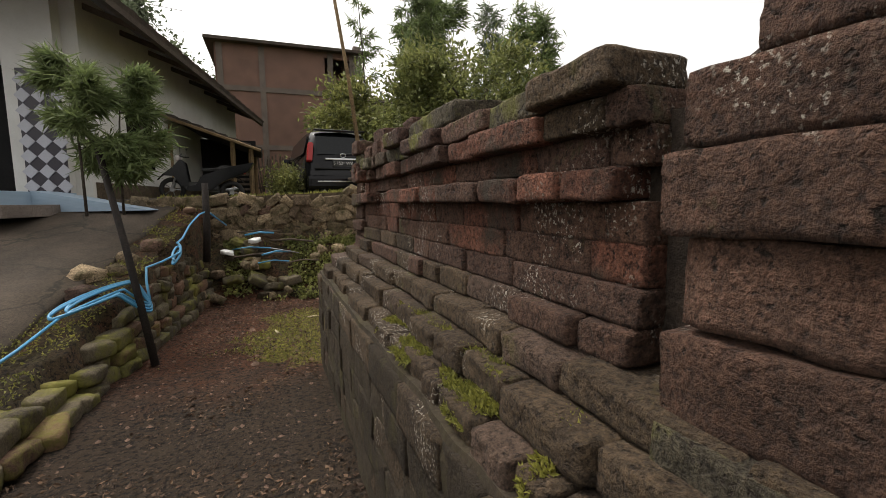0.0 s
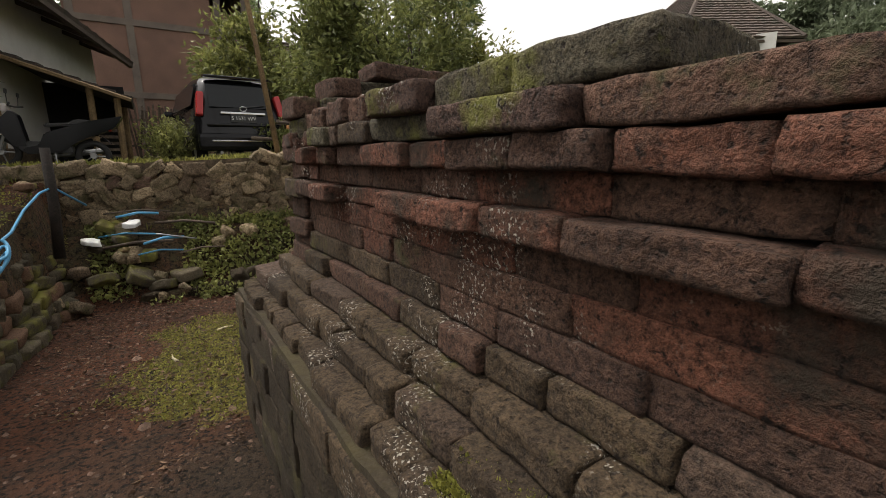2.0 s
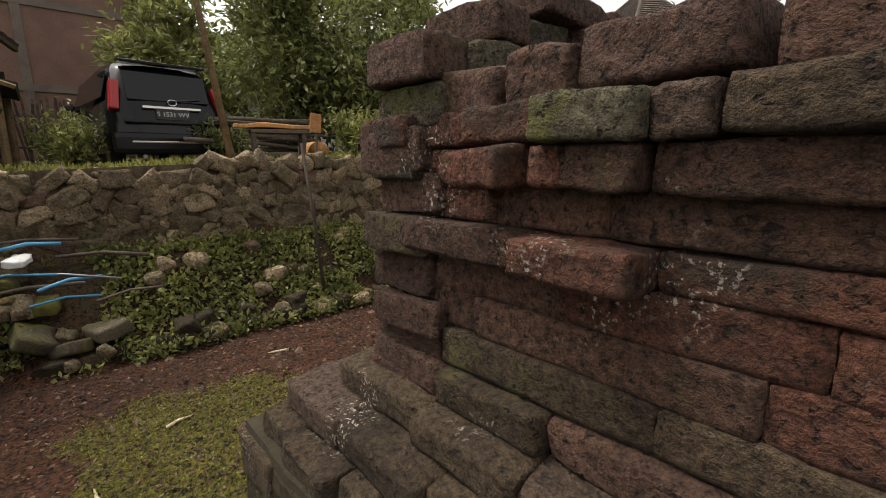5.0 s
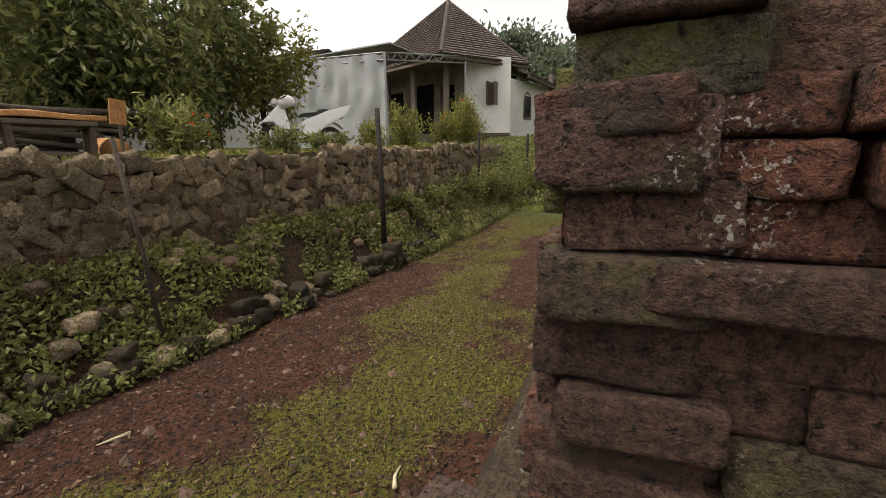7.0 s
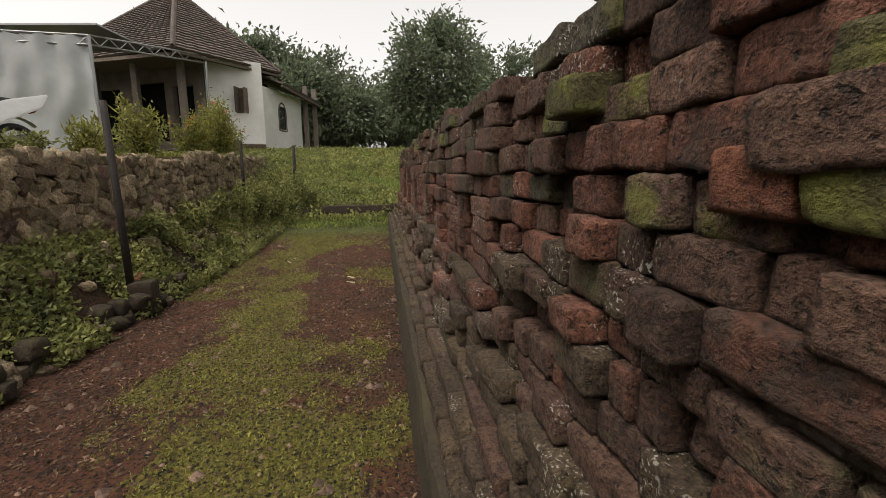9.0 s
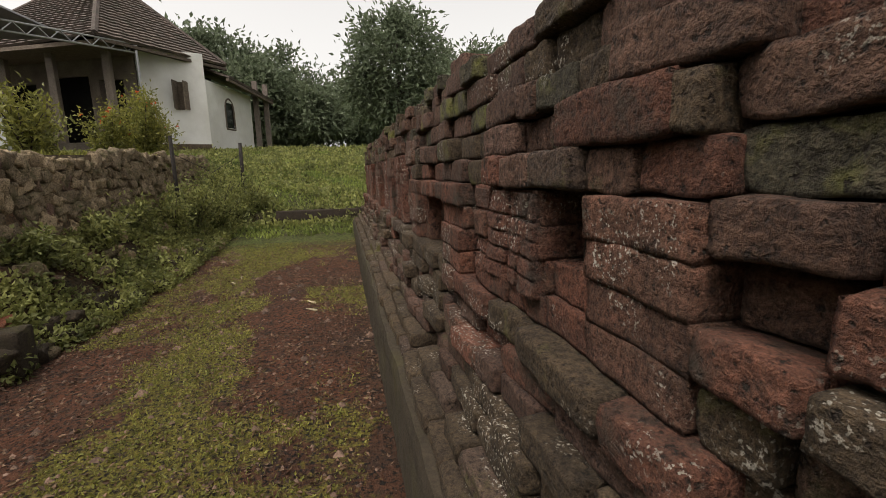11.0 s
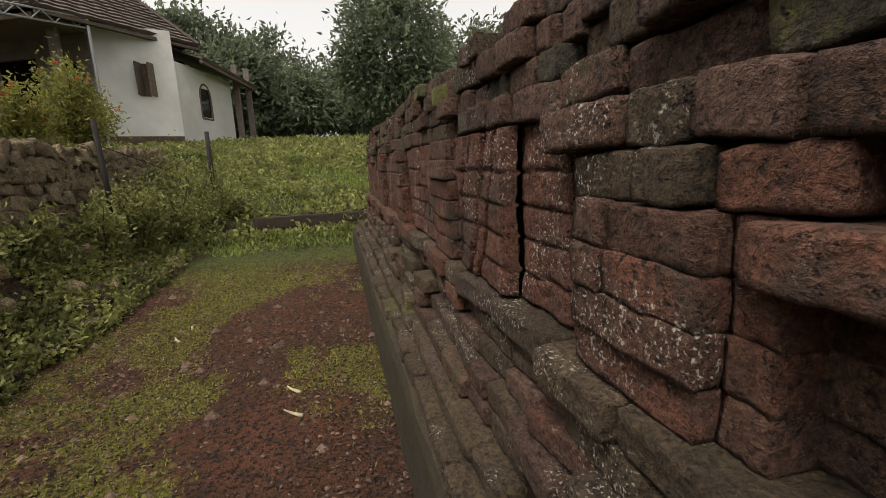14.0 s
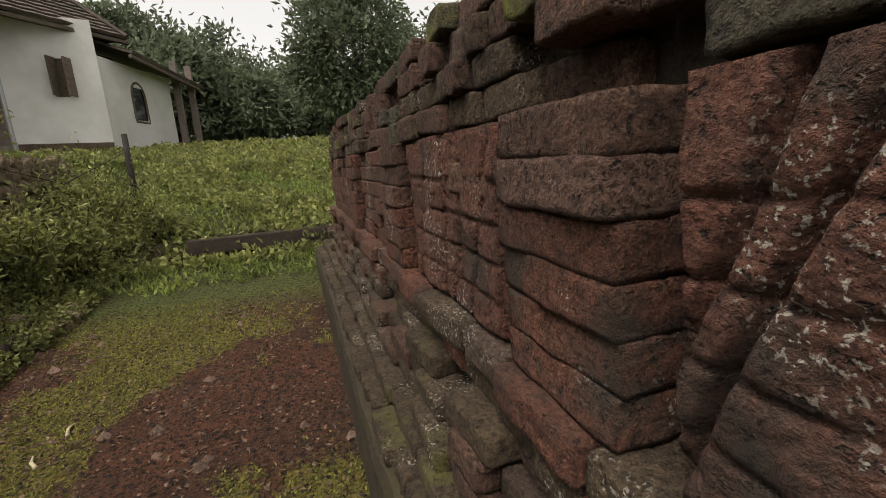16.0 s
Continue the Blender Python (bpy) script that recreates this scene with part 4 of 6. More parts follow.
while x < 13.6:
    w = rng.uniform(0.12, 0.26)
    for k in range(rng.choice((1, 2, 2))):
        ob = new("stone", rng.choice(EDGERS))
        ob.parent = edge_row
        ob.matrix_basis = pose(x + w / 2, 8.50 + 0.05 * k + rng.gauss(0, 0.03) + 0.05 * noise.noise(Vector((x, 3, 3))), 0.06 + 0.11 * k, rng.gauss(0, 10), rng.gauss(0, 14), rng.gauss(0, 14)) @ Matrix.Diagonal((w / 0.2, 1.0, rng.uniform(0.7, 1.05), 1))
    x += w + (rng.random() < 0.45) * rng.uniform(0.1, 0.35)


# ---- plants ----
def tree(name, label, at, height, crown, leaf, n, length, width, trunk=0.12, limbs=7, low=0.35, lean=(0, 0), seed=1, droop=0.2, clumps=26):
    """A tapered trunk with limbs and a crown of leaf clumps with gaps. crown: radii in x, y, z."""
    r = random.Random(seed)
    g = np.random.default_rng(seed)
    t = thing(name, label, "tree", pose(*at))
    top = Vector((lean[0], lean[1], height - crown[2] * 0.6))
    bm = bmesh.new()
    tube(bm, [(0, 0, -0.2), top * 0.35 + Vector((r.uniform(-.1, .1), r.uniform(-.1, .1), 0)), top * 0.7, top], trunk, 8, trunk * 0.3)
    centre = Vector((lean[0], lean[1], height - crown[2]))
    tips = []
    for k in range(clumps):
        while True:
            p = Vector((r.uniform(-1, 1), r.uniform(-1, 1), r.uniform(-1, 1)))
            if 0.35 < p.length < 1:
                break
        tips.append(centre + Vector((p.x * crown[0], p.y * crown[1], p.z * crown[2])))
    for k in range(limbs):
        base = top * r.uniform(low, 0.95)
        tip = r.choice(tips)
        mid = (base + tip) / 2 + Vector((0, 0, -0.08 * height * r.random()))
        tube(bm, [base, mid, tip], trunk * 0.35, 5, trunk * 0.08)
    part("trunk", bm, "bark", t, smooth=True)
    per = n // clumps
    pts, nor = [], []
    for c in tips:
        size = np.array(crown) * r.uniform(0.18, 0.42)
        q = g.normal(size=(per, 3)) * size * 0.55 + np.array(c)
        d = g.normal(size=(per, 3)) + (q - np.array(centre)) / np.array(crown) * 0.9
        d[:, 2] -= droop
        pts.append(q)
        nor.append(d)
    me = leaf_mesh("crown", leaf, np.concatenate(pts), np.concatenate(nor), length, width)
    part("crown", me, leaf, t)
    return t


def feather_tree(name, label, at, height, width, leaf, seed=1, stems=1, per=900, length=0.28, wide=0.035, bare=0.25):
    """A slim plant with a thin stem, fine side sprays in tiers and long narrow drooping leaves."""
    r = random.Random(seed)
    g = np.random.default_rng(seed)
    t = thing(name, label, "tree", pose(*at))
    pts, nor = [], []
    bm = bmesh.new()
    for s in range(stems):
        foot = Vector((r.uniform(-.3, .3), r.uniform(-.3, .3), 0)) * (stems > 1)
        lean = Vector((r.uniform(-.12, .12), r.uniform(-.12, .12), 0)) * height
        line = [foot + lean * (k / 5) ** 2 + Vector((0, 0, height * k / 5 - 0.1 * (k == 0))) for k in range(6)]
        tube(bm, line, 0.012 * height ** 0.7, 6, 0.004)
        for k in range(int(9 + height * 2.2)):
            h = r.uniform(bare, 1.0)
            base = foot + lean * h ** 2 + Vector((0, 0, height * h))
            a = r.uniform(0, 2 * math.pi)
            reach = width * (1.1 - 0.75 * h) * r.uniform(0.5, 1.0)
            tip = base + Vector((math.cos(a) * reach, math.sin(a) * reach, reach * r.uniform(-0.05, 0.45)))
            tube(bm, [base, (base + tip) / 2 + Vector((0, 0, 0.08 * reach)), tip], 0.004 * height ** 0.4, 4, 0.002)
            m = max(8, int(per / (9 + height * 2.2)))
            f = g.uniform(0.25, 1.05, m)[:, None]
            q = np.array(base) * (1 - f) + np.array(tip) * f + g.normal(size=(m, 3)) * 0.06 * width
            d = g.normal(size=(m, 3)) * 0.7 + np.array((tip - base).normalized()) * 0.8
            d[:, 2] -= 0.45
            pts.append(q)
            nor.append(d)
    part("stem", bm, "bark", t, smooth=True)
    part("foliage", leaf_mesh("foliage", leaf, np.concatenate(pts), np.concatenate(nor), length, wide), leaf, t)
    return t


def shrub(name, label, at, size, leaf, n, length, width, seed=1, flowers=0):
    r = random.Random(seed)
    g = np.random.default_rng(seed)
    t = thing(name, label, "shrub", pose(*at))
    bm = bmesh.new()
    tips = []
    for k in range(14):
        tip = Vector((r.gauss(0, 0.45) * size[0], r.gauss(0, 0.45) * size[1], size[2] * r.uniform(0.45, 1.0)))
        tube(bm, [(r.uniform(-.05, .05), r.uniform(-.05, .05), -0.05), tip * 0.5 + Vector((0, 0, 0.1 * size[2])), tip], 0.012, 5, 0.004)
        tips.append(tip)
    part("stem", bm, "bark", t, smooth=True)
    pts, nor = [], []
    for tip in tips:
        m = n // 14
        f = g.uniform(0.3, 1.05, m)[:, None]
        pts.append(np.array(tip) * f + g.normal(size=(m, 3)) * np.array(size) * 0.16)
        nor.append(g.normal(size=(m, 3)) + np.array([0, 0, 0.5]))
    pts = np.concatenate(pts)
    pts[:, 2] = np.maximum(pts[:, 2], 0.02)
    part("foliage", leaf_mesh("foliage", leaf, pts, np.concatenate(nor), length, width), leaf, t)
    if flowers:
        fp, fn = [], []
        for k in range(flowers):
            tip = np.array(r.choice(tips)) * r.uniform(0.9, 1.12) + g.normal(size=3) * 0.06
            for j in range(9):
                fp.append(tip)
                fn.append(g.normal(size=3) * 0.8 + np.array([0, 0, 0.5]))
        part("flowers", leaf_mesh("flowers", "orange_flower", fp, fn, 0.035, 0.022), "orange_flower", t, "small orange-red flowers")["kind"] = "stuff"
    return t


# low leafy cover on the bank, grass and leaf litter: what nobody could count
def scatter(n, x0, x1, y0, y1, keep=lambda x, y: True):
    xs, ys = nrg.uniform(x0, x1, n), nrg.uniform(y0, y1, n)
    return [(x, y, ground_z(x, y)) for x, y in zip(xs, ys) if keep(x, y)]


def patchy(cut, scale, z=0.0):
    return lambda x, y: noise.noise(Vector((x * scale, y * scale, z))) > cut


bank = scatter(40000, 0.9, 13.6, 8.36, 9.22, lambda x, y: noise.noise(Vector((x * 1.7, y * 2.4, 1))) > -0.10 - 0.30 * (y - 8.6) or x > 9.5)
bp = np.array(bank)
bp[:, 2] += np.abs(nrg.normal(0, 0.055, len(bp))) * np.where(bp[:, 0] > 5, 1.5, 1.0) + 0.01
bd = nrg.normal(size=(len(bp), 3)) + np.array([0, -0.5, 0.5])
tagged(new("bank_creepers", leaf_mesh("bank_creepers", "leaf", bp, bd, 0.052, 0.036)), "low green creepers covering the stony bank", "plants", kind="stuff")
tp = np.array(scatter(9000, 0.0, 14, 9.2, 11.0, patchy(-0.1, 1.3)))
td = nrg.normal(size=(len(tp), 3)) * 0.5 + np.array([0, 0, 1.0])
tagged(new("terrace_weeds", leaf_mesh("terrace_weeds", "leaf_yellow", tp, td, 0.075, 0.022)), "short grass and weeds on the terrace edge", "grass", kind="stuff")
ep = np.array(scatter(46000, 11.2, 26.0, 3.0, 12.0, lambda x, y: x > 11.9 + 0.3 * noise.noise(Vector((y * 2, 0, 0))) and (x < 12.88 or x > 13.08)))
ed = nrg.normal(size=(len(ep), 3)) * 0.55 + np.array([0, 0, 1.0])
tagged(new("grass", leaf_mesh("grass", "grass", ep, ed, 0.095, 0.035)), "lush green grass and creepers on the slope", "grass", kind="stuff")
lp = np.array(scatter(44000, -0.2, 11.5, 2.0, 8.6, lambda x, y: x > kerb_x(y) and not (x > 1.8 and y < 5.7) and noise.noise(Vector((x * 1.1, y * 1.1, 6))) > -0.12 - 0.6 * (y > 7.5)))
lp[:, 2] += 0.008
ld = nrg.normal(size=(len(lp), 3)) * np.array([1, 1, 0.22])
tagged(new("leaf_litter", leaf_mesh("leaf_litter", "litter", lp, ld, 0.030, 0.013, 0.75)), "dead brown leaves strewn over the path", "leaves", kind="stuff")
cp = np.array(scatter(30000, 12.5, 22.0, 4.0, 12.0, patchy(-0.25, 0.9)))
cp[:, 2] += np.abs(nrg.normal(0, 0.05, len(cp))) + 0.03
cd = nrg.normal(size=(len(cp), 3)) + np.array([-0.4, 0, 0.2])
tagged(new("slope_creepers", leaf_mesh("slope_creepers", "leaf", cp, cd, 0.095, 0.065)), "broad-leaved green creepers on the slope", "plants", kind="stuff")
vp = np.array(scatter(16000, -0.75, 0.75, 3.0, 9.1, lambda x, y: kerb_x(y) - 0.45 < x < kerb_x(y) + 0.06 and noise.noise(Vector((x * 3, y * 3, 1))) > -0.15))
vp[:, 2] += 0.03
vd = nrg.normal(size=(len(vp), 3)) + np.array([0.3, 0, 0.5])
tagged(new("kerb_moss", leaf_mesh("kerb_moss", "leaf_yellow", vp, vd, 0.024, 0.012)), "moss and tiny weeds along the kerb", "moss", kind="stuff")
us, outs = nrg.uniform(1.55, 2.65, 9000), nrg.uniform(0.10, 0.245, 9000)
keep = np.array([noise.noise(Vector((u * 5, o * 14, 3))) > 0.0 for u, o in zip(us, outs)])
us, outs = us[keep], outs[keep]
wp = np.stack([2.085 - outs, 5.47 - us, 0.825 - ((outs - 0.16).clip(0) / 0.085) ** 2 * 0.05 + (outs < 0.15) * 0.06], 1)
wd = nrg.normal(size=(len(wp), 3)) * 0.7 + np.array([-0.4, 0, 0.8])
tagged(new("wall_moss", leaf_mesh("wall_moss", "leaf_yellow", wp, wd, 0.016, 0.008)), "bright yellow-green moss on the brick moulding", "moss", kind="stuff")
mp = np.array(scatter(90000, 0.4, 11.5, 5.0, 8.6, lambda x, y: moss_at(x, y) > 0.35 + 0.5 * rng.random()))
mp[:, 2] += 0.002
md = nrg.normal(size=(len(mp), 3)) * 0.8 + np.array([0, 0, 0.8])
tagged(new("moss", leaf_mesh("moss", "leaf_yellow", mp, md, 0.021, 0.011, 0.5)), "yellow-green moss and tiny grass on the path", "moss", kind="stuff")


def pebbles(n, x0, x1, y0, y1, size, name, label, keep):
    verts, faces = [], []
    for x, y, z in scatter(n, x0, x1, y0, y1, keep):
        s = size * rng.uniform(0.3, 1.0) ** 1.5
        b = len(verts)
        for k in range(6):
            a = k * math.pi / 3 + rng.random()
            verts.append((x + s * math.cos(a) * rng.uniform(.7, 1.1), y + s * math.sin(a) * rng.uniform(.7, 1.1), z - 0.1 * s))
        verts.append((x + rng.uniform(-.2, .2) * s, y, z + s * rng.uniform(0.45, 0.8)))
        for k in range(6):
            faces.append((b + k, b + (k + 1) % 6, b + 6))
    me = bpy.data.meshes.new(name)
    me.from_pydata(verts, [], faces)
    me.materials.append(M["pebble"])
    tagged(new(name, me), label, "pebbles", kind="stuff")


pebbles(6500, 0.2, 11.5, 2.2, 8.6, 0.022, "pebbles", "small stones and crumbs of earth on the path", lambda x, y: x > kerb_x(y) and not (x > 1.8 and y < 5.75))
pebbles(260, 1.2, 11.0, 5.9, 8.5, 0.055, "brick_chips", "loose chips of brick and stone on the path", lambda x, y: True)

# stones lying in the bank
BOULDERS = [mesh_of(lump(60 + k, (0.24, 0.18, 0.16), 0.25, corner=0.8, cuts=(4,), freq=6), "boulder", "rubble", True) for k in range(4)]
for k in range(95):
    x = rng.uniform(1.6, 12.0)
    y = 8.45 + 0.62 * rng.random() ** 1.4
    ob = tagged(new("boulder", rng.choice(BOULDERS)), "rough brown stone lying in the overgrown bank", "stone", "stones in the bank")
    s = rng.uniform(0.4, 0.95)
    ob.matrix_basis = pose(x, y, ground_z(x, y) + 0.035 * s, rng.uniform(-20, 20), rng.uniform(-20, 20), rng.uniform(0, 360)) @ Matrix.Scale(s, 4)
# an old stone block at the foot of the bank and a brick lying above it
ob = tagged(new("stone_block", mesh_of(lump(77, (0.26, 0.22, 0.34), 0.05, corner=0.14, cuts=(6,), freq=8), "stone_block", "base", True)), "squared dark stone block standing at the foot of the bank", "stone")
ob.matrix_basis = pose(6.62, 8.50, 0.17, 0, 3, 12)
ob = tagged(new("loose_brick", mesh_of(lump(78, (0.26, 0.14, 0.075), 0.06, corner=0.2, cuts=(6,), freq=9), "loose_brick", "orange", True)), "loose orange-red brick lying on the overgrown bank", "brick")
ob.matrix_basis = pose(6.86, 8.72, ground_z(6.86, 8.72) + 0.06, 6, -8, 20)
# pale husks dropped on the path
for x, y, a in ((3.05, 6.33, 20), (2.15, 6.30, 75), (2.25, 6.36, 130), (9.12, 7.64, 30), (9.43, 7.61, 10), (7.63, 6.52, 50), (7.92, 6.55, 40), (1.9, 7.3, 15), (1.5, 6.9, 100), (2.7, 7.88, 160)):
    bm = bmesh.new()
    tube(bm, [(-0.07, 0, 0.008), (0, 0.012, 0.014), (0.08, 0, 0.008)], 0.013, 6, 0.004)
    ob = tagged(new("dry_husk", mesh_of(bm, "dry_husk", "husk", True)), "pale dry plant husk lying on the earth", "husk", "husks on the path")
    ob.matrix_basis = pose(x, y, ground_z(x, y), 0, 0, a)

# low edging at the far end of the lane
edge = tagged(new("kerb_far", mesh_of(bm_box((0.12, 2.3, 0.20), (12.98, 6.55, 0.52), (0, 0, 3), bevel=0.02), "kerb_far", "core")), "low dark stone edging across the grass", "kerb", kind="structure")


# ---- posts, wire and poles ----
def post(label, a, b, r, material, group=""):
    t = tagged(new("post", mesh_of(bm_tube([a, ((Vector(a) + Vector(b)) / 2) + Vector((0.012, 0, 0)), b], r, 8, r * 0.85), "post", material, True)), label, "post", group)
    return t


post("thin rusty iron rod stuck in the bank", (3.48, 8.62, 0.10), (3.36, 8.66, 1.62), 0.018, "wood")
post("dark wooden fence post in the overgrown bank", (6.62, 8.62, 0.10), (6.72, 8.72, 2.12), 0.038, "rust", "fence posts")
post("dark wooden fence post in the overgrown bank", (11.26, 8.95, 0.25), (11.06, 8.88, 2.03), 0.035, "rust", "fence posts")
post("dark wooden fence post in the overgrown bank", (14.02, 8.55, 0.60), (14.04, 8.53, 2.10), 0.045, "rust", "fence posts")
wire = bmesh.new()
tube(wire, [(11.08, 8.88, 1.75), (12.6, 8.75, 1.45), (14.03, 8.54, 1.85)], 0.006, 4)
tagged(new("wire", mesh_of(wire, "wire", "rust")), "rusty fence wire strung between two posts", "wire")
tagged(new("bamboo_pole", mesh_of(bm_tube([(2.98, 9.42, 1.30), (2.78, 9.50, 3.2), (2.45, 9.60, 5.6)], 0.038, 8, 0.022), "bamboo_pole", "bamboo", True)), "tall thin leaning bamboo pole on the terrace edge", "pole")
post("dark leaning wooden stake on the kerb", (0.57, 6.30, 0.0), (0.20, 6.75, 1.75), 0.030, "rust")
post("short dark stake on the mossy kerb", (0.72, 8.6, 0.55), (0.76, 8.6, 1.55), 0.045, "rust")
feather_tree("bamboo_sapling", "bushy green bamboo sapling beside the stake", (0.22, 6.78, 1.30), 1.20, 0.46, "leaf_bamboo", 3, 2, 4200, 0.15, 0.016, 0.15)

# blue hose over the kerb
hose = thing("garden_hose", "tangled pale blue plastic hose draped over the kerb", "hose")
def drape(x, y):
    """Height of the hose: lying on the kerb, hanging down outside it."""
    return 0.35 + 0.25 * (y - 5.4) - 2.2 * max(0, x - kerb_x(y) - 0.02)


pts = []
for k in range(260):
    s = k / 259
    a = s * 2 * math.pi * 3.6
    reach = 0.86 + 0.14 * math.sin(s * 11)
    c, w = math.cos(a) * reach, math.sin(a) * (0.075 + 0.03 * math.cos(s * 8))
    x, y = 0.28 + 0.25 * c + 0.78 * w, 6.34 + 0.31 * c - 0.62 * w
    pts.append((x, y, drape(x, y) + 0.03 * abs(math.sin(s * 23))))
part("coil", bm_tube(pts, 0.0105, 8), "blue_hose", hose, smooth=True)
knot = [(0.50, 6.62, drape(0.50, 6.62) + 0.02), (0.45, 6.78, 0.62), (0.42, 6.95, 0.72), (0.50, 7.20, 0.74)]
for k in range(40):
    a = k / 39 * 2 * math.pi * 2.3
    knot.append((0.585 + 0.035 * math.cos(a), 7.40 + 0.11 * math.sin(a) + 0.002 * k, 0.74 + 0.07 * math.sin(a * 0.9 + 1) + 0.002 * k))
knot += [(0.60, 7.75, 0.92), (0.63, 8.1, 1.05), (0.69, 8.45, 1.16), (0.76, 8.62, 1.20), (0.95, 8.9, 1.0)]
part("run", bm_tube(knot, 0.0105, 8), "blue_hose", hose, smooth=True)
tail = [(0.08, 6.04, drape(0.08, 6.04)), (-0.02, 5.7, 0.40), (-0.15, 5.2, 0.29), (-0.35, 4.6, 0.22)]
part("run", bm_tube(tail, 0.0105, 8), "blue_hose", hose, smooth=True)

# heap of debris at the head of the kerb
for k in range(26):
    x, y = 0.80 + rng.gauss(0.35, 0.30), 8.72 + rng.gauss(0.05, 0.18)
    s = rng.uniform(0.45, 1.1)
    ob = tagged(new("rubble_stone", rng.choice(BOULDERS + CURBS)), "loose brown stone in a heap of debris", "stone", "debris heap")
    ob.matrix_basis = pose(x, y, ground_z(x, y) + 0.05 + 0.10 * rng.random(), rng.uniform(-30, 30), rng.uniform(-30, 30), rng.uniform(0, 360)) @ Matrix.Scale(s, 4)
for k in range(9):
    x, y, a = 1.25 + rng.gauss(0.2, 0.2), 8.85 + rng.gauss(0, 0.12), rng.uniform(-35, 35)
    z = ground_z(x, y) + 0.22 + 0.03 * k * 0.5
    mat = ("blue_hose", "wood", "blue_hose", "wood", "steel")[k % 5]
    length = rng.uniform(0.35, 0.75)
    bm = bm_tube([(-length / 2, 0, 0), (0, 0.02, 0.015), (length / 2, 0, -0.02)], 0.009 + 0.005 * (k % 2), 7)
    ob = tagged(new("stick" if mat == "wood" else "pipe", mesh_of(bm, "stick", mat, True)), "grey broken stick on the debris heap" if mat == "wood" else "discarded plastic pipe lying on the debris heap", "stick" if mat == "wood" else "pipe", "debris heap")
    ob.matrix_basis = pose(x, y, z, 0, rng.uniform(-6, 6), a)
for x, y, w, a in ((0.95, 8.80, 0.14, 12), (1.30, 8.92, 0.12, -20)):
    bm = lump(int(x * 10), (w, 0.20, 0.05), 0.4, corner=0.5, cuts=(4,), freq=9)
    ob = tagged(new("plastic_sack", mesh_of(bm, "plastic_sack", "pipe_white", True)), "crumpled white plastic sheet on the debris heap", "sack", "debris heap")
    ob.matrix_basis = pose(x, y, ground_z(x, y) + 0.27, 4, 6, a)
for x, y, s in ((0.18, 6.55, 1.0), (0.10, 6.95, 1.05), (0.30, 7.35, 0.8), (0.28, 7.05, 0.7), (0.45, 7.7, 0.9)):
    ob = tagged(new("kerb_stone", rng.choice(BOULDERS)), "pale angular stone lying on the kerb", "stone", "stones on the kerb")
    ob.matrix_basis = pose(x - 0.12, y, 0.36 + 0.25 * (y - 5.4) - 0.08, rng.uniform(-15, 15), rng.uniform(-15, 15), rng.uniform(0, 360)) @ Matrix.Scale(s, 4)


